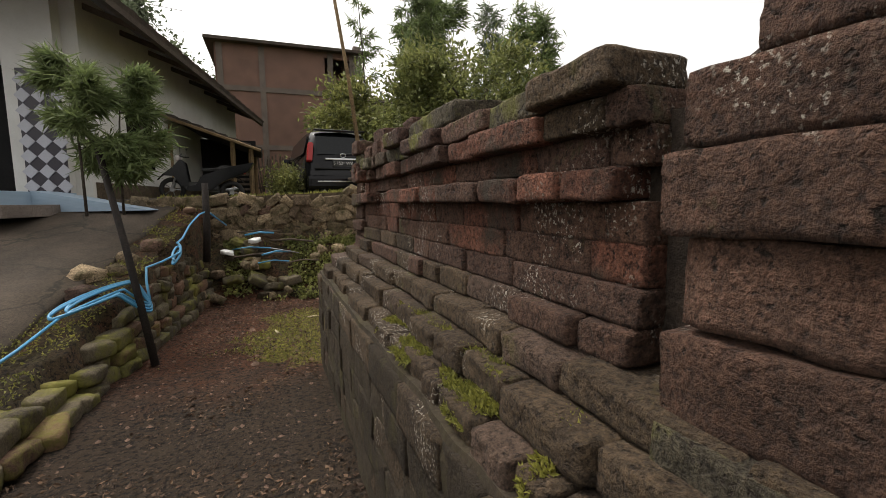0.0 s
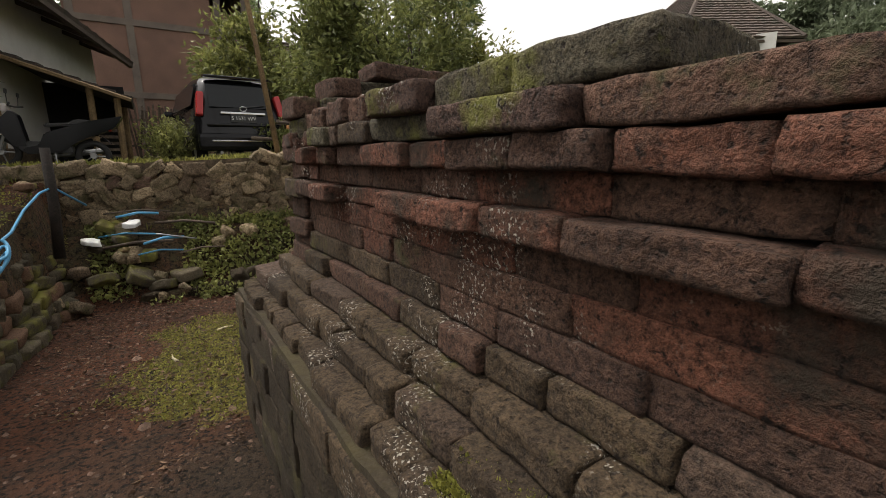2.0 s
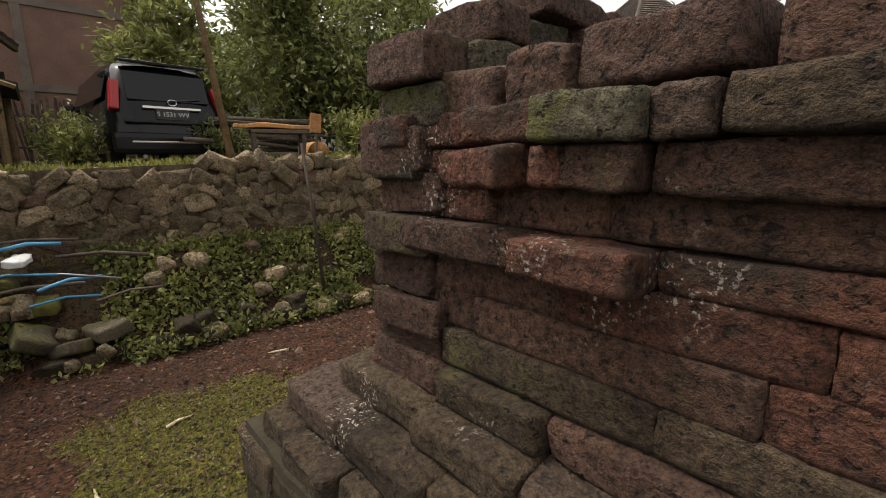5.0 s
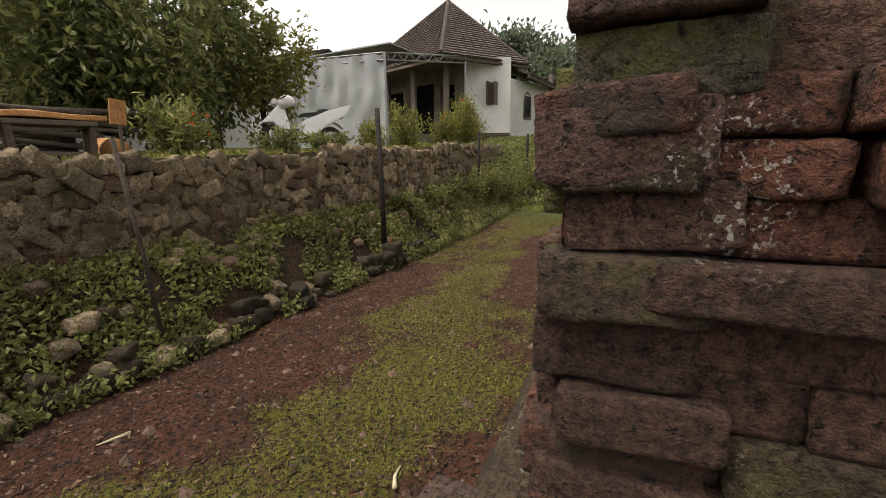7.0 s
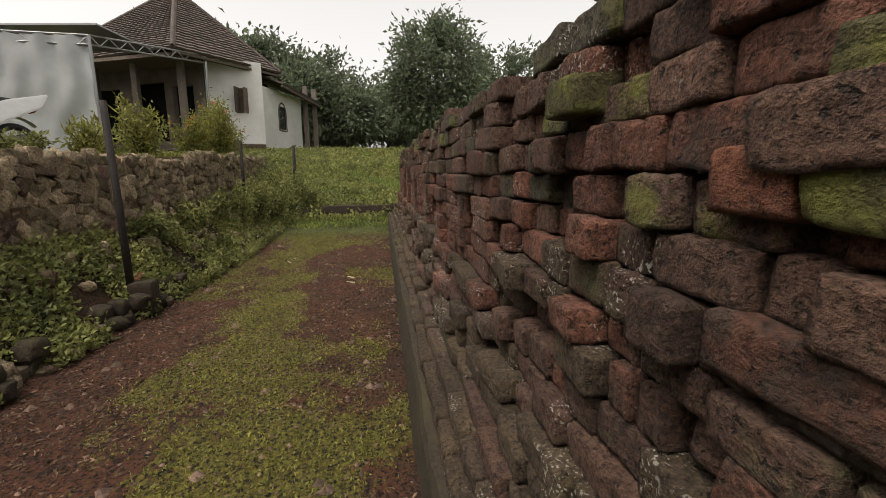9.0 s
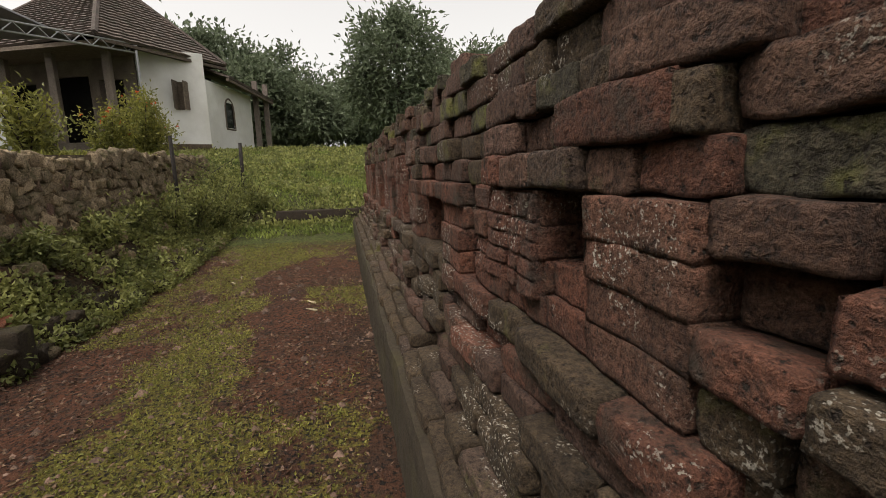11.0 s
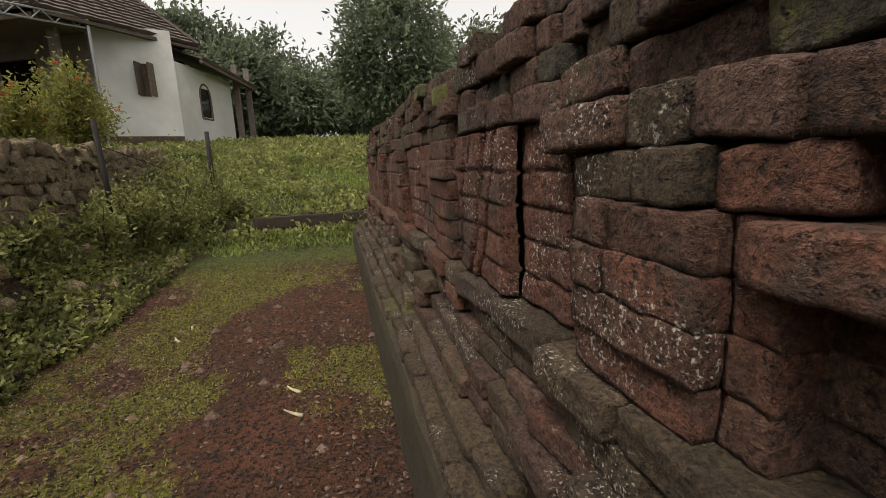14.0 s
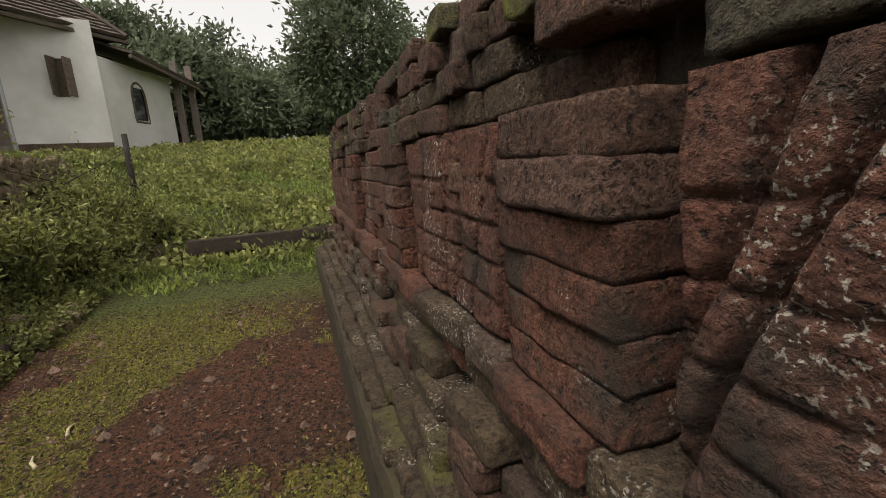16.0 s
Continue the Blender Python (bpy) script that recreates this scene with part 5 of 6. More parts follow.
# ---- the car ----
def build_car(where):
    """A black people carrier seen from behind: origin under the middle of the rear bumper, y forward."""
    car = thing("car", "black family car parked on the terrace, seen from behind", "car", where)
    side = [(0.0, 0.30), (0.02, 0.62), (0.06, 0.95), (0.30, 1.50), (0.42, 1.60), (1.2, 1.66), (2.4, 1.60), (2.95, 1.30), (3.15, 1.05), (4.0, 0.95), (4.3, 0.75), (4.35, 0.30)]
    bm = bmesh.new()
    rings = []
    for wx, pull in ((-0.83, 0.20), (-0.79, 0.07), (-0.66, 0.01), (-0.35, -0.02), (0.0, -0.03), (0.35, -0.02), (0.66, 0.01), (0.79, 0.07), (0.83, 0.20)):
        ring = []
        for y, z in side:
            tuck = 1.0 - 0.25 * max(0, z - 0.90) / 0.7
            ring.append(bm.verts.new((wx * tuck, y + (pull if y < 0.5 else -pull * 0.6 if y > 3.9 else 0), z - (0.04 if abs(wx) > 0.8 and z > 1.5 else 0))))
        rings.append(ring)
    n = len(side)
    for a, b in zip(rings, rings[1:]):
        for k in range(n):
            bm.faces.new((a[k], b[k], b[(k + 1) % n], a[(k + 1) % n]))
    bm.faces.new(rings[0])
    bm.faces.new(rings[-1][::-1])
    bmesh.ops.recalc_face_normals(bm, faces=bm.faces)
    bmesh.ops.bevel(bm, geom=list(bm.edges), offset=0.015, segments=2, affect="EDGES")
    part("body", bm, "black_paint", car, "glossy black painted body", True)
    part("rear_window", bm_box((1.12, 0.02, 0.46), (0, 0.165, 1.27), (-23.5, 0, 0), bevel=0.008), "glass", car, "dark tinted rear window")
    part("spoiler", bm_box((1.16, 0.24, 0.045), (0, 0.30, 1.62), (4, 0, 0), bevel=0.018), "black_paint", car)
    part("wiper", bm_tube([(-0.05, 0.02, 1.06), (0.2, 0.05, 1.09), (0.42, 0.07, 1.12)], 0.009, 5), "black_plastic", car)
    part("trim", bm_box((0.80, 0.04, 0.045), (0, 0.015, 0.955), bevel=0.012), "chrome", car, "chrome strip over the number plate")
    plate = part("number_plate", bm_box((0.46, 0.02, 0.15), (0, 0.008, 0.86), bevel=0.004), "black_plastic", car, "black number plate")
    text = bpy.data.curves.new("plate_letters", "FONT")
    text.body, text.size, text.align_x, text.align_y, text.extrude = "S 1531 WV", 0.095, "CENTER", "CENTER", 0.001
    text.materials.append(M["plate_white"])
    ob = new("plate_letters", text)
    ob.parent = plate
    ob.matrix_basis = pose(0, -0.006, 0.86, 90, 0, 0)
    badge = bmesh.new()
    tube(badge, [(0.06 * math.cos(a), 0.0, 1.035 + 0.042 * math.sin(a)) for a in np.linspace(0, 2 * math.pi, 17)], 0.008, 5)
    part("badge", badge, "chrome", car, "chrome oval badge")
    for s in (-1, 1):
        part("tail_lamp", bm_box((0.12, 0.16, 0.44), (s * 0.71, 0.135, 1.10), (-14, -s * 9, 0), bevel=0.035), "redlamp", car, "red tail lamp")
        part("reverse_lamp", bm_box((0.10, 0.15, 0.13), (s * 0.712, 0.125, 1.05), (-14, -s * 9, 0), bevel=0.02), "clearlamp", car, "clear reversing lamp")
        part("side_window", bm_box((0.015, 2.1, 0.40), (s * 0.735, 1.55, 1.30), (0, -s * 14, 0), bevel=0.006), "glass", car)
        part("mirror", bm_box((0.18, 0.10, 0.13), (s * 0.86, 2.75, 1.10), bevel=0.04), "black_paint", car)
        for y in (0.75, 3.45):
            w = part("wheel", wheel(bmesh.new(), 0.31, 0.20, 0.13, (s * 0.68, y, 0.31)), "rubber", car, smooth=True)
            rim = bm_tube([(s * 0.60, y, 0.31), (s * 0.75, y, 0.31)], 0.20, 20)
            part("rim", rim, "steel", w)
    part("tailgate_shelf", bm_box((1.30, 0.05, 0.05), (0, -0.02, 0.74), bevel=0.02), "black_paint", car)
    part("bumper", bm_box((1.62, 0.20, 0.32), (0, 0.03, 0.43), bevel=0.08), "black_paint", car)
    part("bumper_trim", bm_box((1.20, 0.03, 0.03), (0, -0.065, 0.45), bevel=0.008), "chrome", car, "thin chrome strip along the bumper")
    part("exhaust", bm_tube([(-0.45, -0.02, 0.24), (-0.45, 0.3, 0.25)], 0.03, 10), "steel", car)
    return car


build_car(pose(3.15, 12.62, 1.30, 0, 0, 5))


# ---- two-wheelers ----
def build_motorbike(name, label, where, paint, scooter):
    """A small step-through: x forward, origin on the ground in the middle."""
    b = thing(name, label, "motorcycle", where)
    for x in (-0.60, 0.60):
        w = part("wheel", wheel(bmesh.new(), 0.265, 0.10, 0.10, (0, 0, 0)), "rubber", b, smooth=True)
        w.matrix_basis = pose(x, 0, 0.265, 0, 0, 90)
        part("hub", bm_tube([(-0.05, 0, 0), (0.05, 0, 0)], 0.05, 10), "steel", w)
        spokes = bmesh.new()
        for k in range(5):
            a = k * 2 * math.pi / 5
            tube(spokes, [(0, 0, 0), (0, 0.23 * math.cos(a), 0.23 * math.sin(a))], 0.011, 5)
        part("spokes", spokes, "steel", w)
        mud = bmesh.new()
        arc = [(x + 0.33 * math.cos(a), 0.29 + 0.33 * math.sin(a)) for a in np.linspace(0.5, 2.5, 9)]
        va = [[mud.verts.new((px, s * 0.06, pz)) for s in (-1, 1)] for px, pz in arc]
        vb = [[mud.verts.new((px, s * 0.05, pz + 0.015)) for s in (-1, 1)] for px, pz in arc]
        for p, q, c, d in zip(va, va[1:], vb, vb[1:]):
            mud.faces.new((p[0], q[0], q[1], p[1]))
            mud.faces.new((c[0], c[1], d[1], d[0]))
            mud.faces.new((p[0], c[0], d[0], q[0]))
            mud.faces.new((p[1], q[1], d[1], c[1]))
        part("mudguard", mud, paint, b)
    fairing = prism([(0.24, 0.36), (0.34, 0.86), (0.44, 0.93), (0.60, 0.74), (0.80, 0.56), (0.56, 0.56), (0.40, 0.34)], -0.12, 0.12, 0.015)
    f = part("front_fairing", fairing, paint, b)
    f.matrix_basis = pose(0, 0, 0, 0, 0, 0) @ Matrix(((0, 1, 0, 0), (1, 0, 0, 0), (0, 0, 1, 0), (0, 0, 0, 1)))
    tailp = prism([(-1.06, 0.98), (-0.94, 0.76), (-0.42, 0.50), (-0.20, 0.30), (0.28, 0.24), (0.30, 0.34), (0.10, 0.40), (0.02, 0.60), (-0.55, 0.84)], -0.15, 0.15, 0.02)
    t = part("rear_body", tailp, paint, b)
    t.matrix_basis = f.matrix_basis.copy()
    lowp = prism([(-0.35, 0.30), (0.30, 0.26), (0.42, 0.40), (0.30, 0.45), (-0.30, 0.48)], -0.11, 0.11, 0.02)
    e = part("engine", lowp, "black_plastic", b)
    e.matrix_basis = f.matrix_basis.copy()
    seat = prism([(-0.72, 0.80), (-0.70, 0.86), (-0.40, 0.87), (-0.30, 0.80), (0.02, 0.76), (0.04, 0.70)], -0.12, 0.12, 0.025)
    s = part("seat", seat, "black_plastic", b, "black padded seat")
    s.matrix_basis = f.matrix_basis.copy()
    part("handlebar", bm_tube([(0.36, -0.34, 1.02), (0.42, -0.18, 1.0), (0.45, 0, 1.0), (0.42, 0.18, 1.0), (0.36, 0.34, 1.02)], 0.014, 7), "black_plastic", b)
    part("headlamp", bm_box((0.10, 0.22, 0.13), (0.50, 0, 0.96), (0, -15, 0), bevel=0.04), "clearlamp", b)
    for y in (-0.26, 0.26):
        mr = part("mirror", bm_box((0.02, 0.11, 0.07), (0.40, y * 1.15, 1.20), bevel=0.009), "black_plastic", b)
        part("stalk", bm_tube([(0.40, y, 1.02), (0.40, y * 1.12, 1.17)], 0.006, 5), "black_plastic", mr)
    for y in (-0.09, 0.09):
        part("fork", bm_tube([(0.60, y, 0.29), (0.44, y * 0.7, 0.85)], 0.02, 7), "steel", b)
    part("exhaust", bm_tube([(0.0, -0.14, 0.24), (-0.4, -0.16, 0.30), (-0.78, -0.16, 0.38)], 0.04, 9, 0.05), "steel", b)
    part("stand", bm_tube([(-0.1, 0.12, 0.28), (-0.14, 0.22, 0.0)], 0.012, 6), "steel", b)
    part("rear_lamp", bm_box((0.05, 0.16, 0.08), (-0.86, 0, 0.74), bevel=0.02), "redlamp", b)
    return b


build_motorbike("motorcycle", "dark motorcycle parked before the white house", pose(0.38, 11.55, 1.31, 0, -4, 176) @ Matrix.Scale(0.82, 4), "black_paint", False)
build_motorbike("scooter", "white scooter parked on the terrace edge", pose(7.45, 10.65, 1.585, 6, 0, 150) @ Matrix.Scale(0.82, 4), "white_paint", True)
hb = bmesh.new()
bmesh.ops.create_uvsphere(hb, u_segments=18, v_segments=12, radius=0.125)
for v in hb.verts:
    if v.co.z < -0.07:
        v.co.z = -0.07
    v.co.x *= 1.15
helmet = tagged(new("helmet", mesh_of(hb, "helmet", "clearlamp", True)), "pale helmet hung on the scooter's handlebar", "helmet")
helmet.matrix_basis = pose(7.24, 10.76, 2.36, 0, 15, 150)

shrub("terrace_weeds_clump", "low weeds growing round the parked scooter", (7.6, 10.25, 1.58), (0.55, 0.18, 0.30), "leaf", 900, 0.08, 0.03, 51)
shrub("terrace_weeds_clump", "low weeds growing round the parked scooter", (6.6, 10.3, 1.54), (0.5, 0.18, 0.34), "leaf_dark", 900, 0.09, 0.03, 52)

# work bench with a sawn plank and timber behind it
bench = thing("bench", "rough wooden bench with an orange sawn slab on it", "bench", pose(4.05, 11.0, 1.43, 0, 0, -15))
part("slab", lump(5, (1.05, 0.34, 0.06), 0.35, corner=0.5, cuts=(6,), freq=3), "rawwood", bench, "bright orange sawn slab of wood", True).matrix_basis = pose(0, 0, 0.50)
part("top", bm_box((0.75, 0.35, 0.05), (0.05, 0, 0.43), bevel=0.008), "wood", bench)
for x in (-0.28, 0.36):
    for y in (-0.13, 0.13):
        part("leg", bm_box((0.06, 0.06, 0.42), (x, y, 0.20), (0, x * 12, 0), bevel=0.008), "wood", bench)
log = tagged(new("log", mesh_of(bm_tube([(0, 0, 0), (0.15, 0.25, 0.02), (0.25, 0.7, 0.05)], 0.15, 14, 0.13), "log", "rawwood", True)), "cut round log with a pale sawn end", "log")
log.matrix_basis = pose(4.62, 10.85, 1.58)
for k in range(14):
    bm = bm_tube([(-1.1, 0, 0), (0, 0.04, 0.05), (1.2, 0, 0.02)], rng.uniform(0.025, 0.05), 7)
    ob = tagged(new("timber", mesh_of(bm, "timber", "wood", True)), "weathered grey timber pole stacked behind the bench", "timber", "timber stack")
    ob.matrix_basis = pose(4.4 + rng.gauss(0, 0.35), 12.6 + 0.06 * (k % 5), 1.52 + 0.10 * (k // 2), 0, rng.gauss(0, 4), rng.gauss(0, 6))
board = thing("sign_board", "small plain wooden board on a stake", "board", pose(4.05, 9.75, 1.38))
part("stake", bm_tube([(0, 0, 0), (0.01, 0, 0.45)], 0.015, 6), "wood", board)
part("panel", bm_box((0.14, 0.02, 0.22), (0, -0.01, 0.52), (0, 5, 0), bevel=0.004), "rawwood", board)


# ---- houses ----
def roof_slab(name, corners, thick, parent, material="roof", rows=0.22):
    """A sloping roof plane of four corners (eave, eave, ridge, ridge), with rows of overlapping tile courses."""
    a, b, c, d = (Vector(p) for p in corners)
    bm = bmesh.new()
    up = (b - a).cross(d - a).normalized()
    if up.z < 0:
        up = -up
    n = max(4, int(((d - a).length) / rows))
    rows_of = []
    for k in range(n):
        for f, h in ((k / n, thick), ((k + 0.98) / n, thick * 0.45)):
            ends = a.lerp(d, f) + up * h, b.lerp(c, f) + up * h
            m = max(2, int((b - a).length / 0.25))
            rows_of.append([bm.verts.new(ends[0].lerp(ends[1], i / m) + up * 0.018 * (i % 2)) for i in range(m + 1)])
    for q, s in zip(rows_of, rows_of[1:]):
        for i in range(len(q) - 1):
            bm.faces.new((q[i], q[i + 1], s[i + 1], s[i]))
    under = [bm.verts.new(v) for v in (a, b, c, d)]
    bm.faces.new(under)
    bm.faces.new([under[0], under[1]] + rows_of[0][::-1])
    bm.faces.new([under[2], under[3]] + rows_of[-1])
    bm.faces.new([under[0]] + [q[0] for q in rows_of] + [under[3]])
    bm.faces.new([under[1]] + [q[-1] for q in rows_of] + [under[2]])
    bmesh.ops.recalc_face_normals(bm, faces=bm.faces)
    return part(name, bm, material, parent)


def wall_between(name, a, b, z0, z1, thick, material, parent, holes=()):
    """An upright wall from a to b in plan with rectangular holes (u0, u1, z0, z1) through it."""
    a, b = Vector((*a, 0)), Vector((*b, 0))
    length = (b - a).length
    us = sorted({0.0, length, *(h[0] for h in holes), *(h[1] for h in holes)})
    zs = sorted({z0, z1, *(h[2] for h in holes), *(h[3] for h in holes)})
    bm = bmesh.new()
    way = (b - a).normalized()
    ang = math.degrees(math.atan2(way.y, way.x))
    for u0, u1 in zip(us, us[1:]):
        for s0, s1 in zip(zs, zs[1:]):
            cu, cz = (u0 + u1) / 2, (s0 + s1) / 2
            if any(h[0] < cu < h[1] and h[2] < cz < h[3] for h in holes):
                continue
            box(bm, (u1 - u0, thick, s1 - s0), (*(a + way * cu)[:2], cz), (0, 0, ang))
    bmesh.ops.remove_doubles(bm, verts=bm.verts, dist=1e-4)
    return part(name, bm, material, parent)


# the hipped house to the north-east
north = thing("house", "white rendered house with a hipped clay tile roof", "house")
HW, HE, HX = (20.8, 13.17), (21.6, 11.28), (25.4, 10.62)
wall_between("wall", HW, HE, 2.0, 5.75, 0.2, "white", north, [(1.02, 1.32, 3.75, 4.72)])
# porch front: darker cement colour instead of white, standing in for the porch's shade
wall_between("wall", HW, (23.4, 19.6), 2.0, 5.6, 0.2, "cement", north, [(0.5, 1.5, 2.5, 4.75), (1.9, 3.6, 2.5, 4.95), (4.2, 5.8, 2.6, 4.8)])
wall_between("wall", (21.68, 11.38), HX, 2.0, 4.9, 0.2, "white", north, [(1.35, 2.05, 3.3, 4.3)])
# near-black box behind the openings, its colour standing in for the unlit interior
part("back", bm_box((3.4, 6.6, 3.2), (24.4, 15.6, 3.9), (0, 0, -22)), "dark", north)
part("base_band", bm_box((0.06, 2.0, 0.30), (21.10, 12.16, 2.40), (0, 0, 23)), "mortar", north, "dark damp band at the foot of the wall")
win = part("window", bm_box((0.05, 0.34, 0.98), (21.22, 12.10, 4.24), (0, 0, 23), bevel=0.01), "wood", north, "dark wooden window with open shutters")
part("shutter", bm_box((0.32, 0.04, 0.98), (20.98, 12.10, 4.24), (0, 0, -8), bevel=0.008), "wood", win, "dark wooden shutter standing open")
part("shutter", bm_box((0.32, 0.04, 0.98), (21.12, 11.80, 4.24), (0, 0, -8), bevel=0.008), "wood", win, "dark wooden shutter standing open")
arch = bmesh.new()
av = [(0.38 * math.cos(t), 0.45 * math.sin(t) if t > 0 else 0) for t in np.linspace(0, math.pi, 11)]
outline = [(-0.38, -0.75), (0.38, -0.75)] + [(x, z) for x, z in av]
fa = [arch.verts.new((x, -0.03, z)) for x, z in outline]
fb = [arch.verts.new((x, 0.03, z)) for x, z in outline]
arch.faces.new(fa)
arch.faces.new(fb[::-1])
for i in range(len(fa)):
    arch.faces.new((fa[i], fb[i], fb[(i + 1) % len(fa)], fa[(i + 1) % len(fa)]))
aw = part("window", arch, "glass", north, "arched window with a brown surround")
aw.matrix_basis = pose(23.34, 11.00, 4.0, 0, 0, -11.5)
surround = bmesh.new()
tube(surround, [(x, -0.04, z) for x, z in outline + outline[:1]], 0.05, 5)
part("surround", surround, "wood", aw)
C1, C2, C3, C4, APEX = (18.9, 13.4, 5.6), (22.6, 10.75, 5.55), (27.4, 17.2, 5.6), (22.6, 20.6, 5.6), (23.2, 14.97, 8.9)
for p, q in ((C1, C2), (C2, C3), (C3, C4), (C4, C1)):
    e = Vector(APEX)
    roof_slab("roof", (p, q, e + (Vector(q) - Vector(p)) * 0.012, e - (Vector(q) - Vector(p)) * 0.012), 0.09, north)
for p in (C1, C2, C3, C4):
    part("hip_ridge", bm_tube([Vector(p) + Vector((0, 0, 0.06)), Vector(APEX) + Vector((0, 0, 0.06))], 0.10, 6), "roof", north)
part("finial", bm_tube([(23.2, 14.97, 8.85), (23.2, 14.97, 9.05), (23.2, 14.97, 9.15), (23.2, 14.97, 9.4)], 0.13, 8, 0.03), "cement", north)
roof_slab("lean_to_roof", ((22.1, 10.55, 5.05), (26.7, 9.75, 4.85), (27.3, 12.2, 5.75), (22.6, 12.9, 5.9)), 0.08, north)
for p, q in (((22.1, 10.6, 4.98), (26.7, 9.8, 4.78)), ((18.9, 13.4, 5.5), (22.6, 10.75, 5.45))):
    part("fascia", bm_tube([p, q], 0.07, 4), "wood", north)
for x, y in ((20.15, 13.75), (20.6, 15.6), (21.6, 17.6), (25.7, 10.35), (26.5, 10.05)):
    part("pillar", bm_box((0.22, 0.22, 3.4), (x, y, 3.9), bevel=0.02), "cement", north)
part("porch_ceiling", bm_box((1.5, 7.0, 0.12), (21.2, 16.6, 5.5), (0, 0, -22)), "wood", north)
part("porch_floor", bm_box((1.8, 7.0, 0.3), (21.0, 16.6, 2.35), (0, 0, -22)), "cement", north)

# steel canopy with a tarpaulin hung from it
canopy = thing("canopy", "galvanised steel truss canopy with pale tarpaulin before the house", "canopy")
TA, TB = Vector((16.6, 14.65, 5.33)), Vector((19.9, 12.75, 5.62))
TC = Vector((16.4, 18.9, 5.40))
DROP = Vector((0, 0, -0.26))
for p, q in ((TA, TB), (TA, TC)):
    part("chord", bm_tube([p, q], 0.028, 6), "steel", canopy)
    part("chord", bm_tube([p + DROP, q + DROP], 0.028, 6), "steel", canopy)
    for k in range(14):
        f, g = p.lerp(q, k / 14), p.lerp(q, (k + 1) / 14)
        part("web", bm_tube([f + DROP * (k % 2), g + DROP * ((k + 1) % 2)], 0.016, 5), "steel", canopy)
for p in (TA, TB, TC):
    part("column", bm_tube([(p.x, p.y, 1.6), tuple(p)], 0.05, 8), "steel", canopy)
part("canopy_roof", bm_box((2.6, 4.6, 0.05), (18.2, 16.6, 5.62), (0, 2, -6)), "steel", canopy)
tb = bmesh.new()
tv = []
for i in range(41):
    y = 14.65 + 4.2 * i / 40
    tv.append([tb.verts.new((16.55 - 0.2 * i / 40 + 0.05 * math.sin(i * 0.9) * (1 - k / 14) + 0.12 * noise.noise(Vector((i * 0.2, k * 0.25, 3))), y, 5.33 - 3.4 * k / 14 - 0.05 * math.sin(i * 0.8) ** 2 * (k == 0))) for k in range(15)])
for a, b in zip(tv, tv[1:]):
    for k in range(14):
        tb.faces.new((a[k], b[k], b[k + 1], a[k + 1]))
part("tarpaulin", tb, "tarp", canopy, "pale grey hanging tarpaulin with soft folds", True)

# flat dark gable behind the tarpaulin
gable = thing("outbuilding", "low tiled outbuilding behind the tarpaulin", "house", pose(22, 25, 2))
part("wall", bm_box((6, 6, 3.4), (0, 0, 1.7)), "white", gable)
roof_slab("roof", ((-3.6, -3.6, 3.6), (-3.6, 3.6, 3.6), (0, 3.6, 5.2), (0, -3.6, 5.2)), 0.09, gable)
roof_slab("roof", ((3.6, -3.6, 3.6), (3.6, 3.6, 3.6), (0, 3.6, 5.2), (0, -3.6, 5.2)), 0.09, gable)

# the white house west of the lane
D11 = Vector((math.sin(radians(11)), math.cos(radians(11)), 0))
E11 = Vector((D11.y, -D11.x, 0))
H0 = Vector((-0.82, 10.0, 0))
west = thing("house", "white plastered house with a tiled porch and clay roof", "house")


def on_house(s, out, z):
    p = H0 + D11 * s + E11 * out
    return (p.x, p.y, z)


wall_between("wall", on_house(0, -0.1, 0)[:2], on_house(8.0, -0.1, 0)[:2], 1.2, 4.25, 0.2, "white", west, [(1.15, 2.05, 1.95, 3.35)])
wall_between("wall", on_house(-0.08, -0.2, 0)[:2], on_house(-0.08, -4.5, 0)[:2], 1.2, 5.2, 0.22, "white", west, [(0.62, 2.0, 1.2, 3.2)])
# solid near-black box: the room's darkness is put into its colour
part("interior", bm_box((3.6, 7.6, 3.2), on_house(4.0, -2.4, 2.8), (0, 0, -11)), "dark", west, "near-black box standing for the unlit interior behind the doorway")
# no hole above the doorway: a near-black sheet paints the arch's shade
archtop = bmesh.new()
pts2 = [(0.62, 3.2)] + [(1.31 + 0.69 * math.cos(t), 3.2 + 0.45 * math.sin(t)) for t in np.linspace(math.pi, 0, 9)] + [(2.0, 3.2)]
vv = []
for u, z in pts2:
    p = on_house(-0.20, -0.2 - u, z)
    vv.append(archtop.verts.new(p))
archtop.faces.new(vv[1:-1])
part("arch", archtop, "dark", west, "near-black arched sheet on the wall, standing for the doorway's unlit head")
part("tile_backing", bm_box((0.50, 0.02, 1.72), on_house(-0.195, -0.42, 2.25), (0, 0, -11)), "tile_dark", west, "dark tiled band beside the doorway")
for i in range(3):
    for k in range(8):
        diamond = bm_box((0.135, 0.015, 0.135), (0, 0, 0), (0, 45, 0), bevel=0.003)
        t = part("wall_tile", diamond, "tile_light", west)
        t.matrix_basis = Matrix.Translation(on_house(-0.212, -0.26 - 0.20 * i + 0.05, 1.56 + 0.20 * k + 0.0)) @ pose(0, 0, 0, 0, 0, -11)
wb = part("window", bm_box((0.05, 0.95, 1.45), on_house(1.6, -0.02, 2.65), (0, 0, -11), bevel=0.01), "glass", west, "dark window with a brown frame")
part("window_frame", bm_box((0.07, 0.06, 1.5), on_house(1.6, 0.0, 2.65), (0, 0, -11), bevel=0.01), "wood", wb)
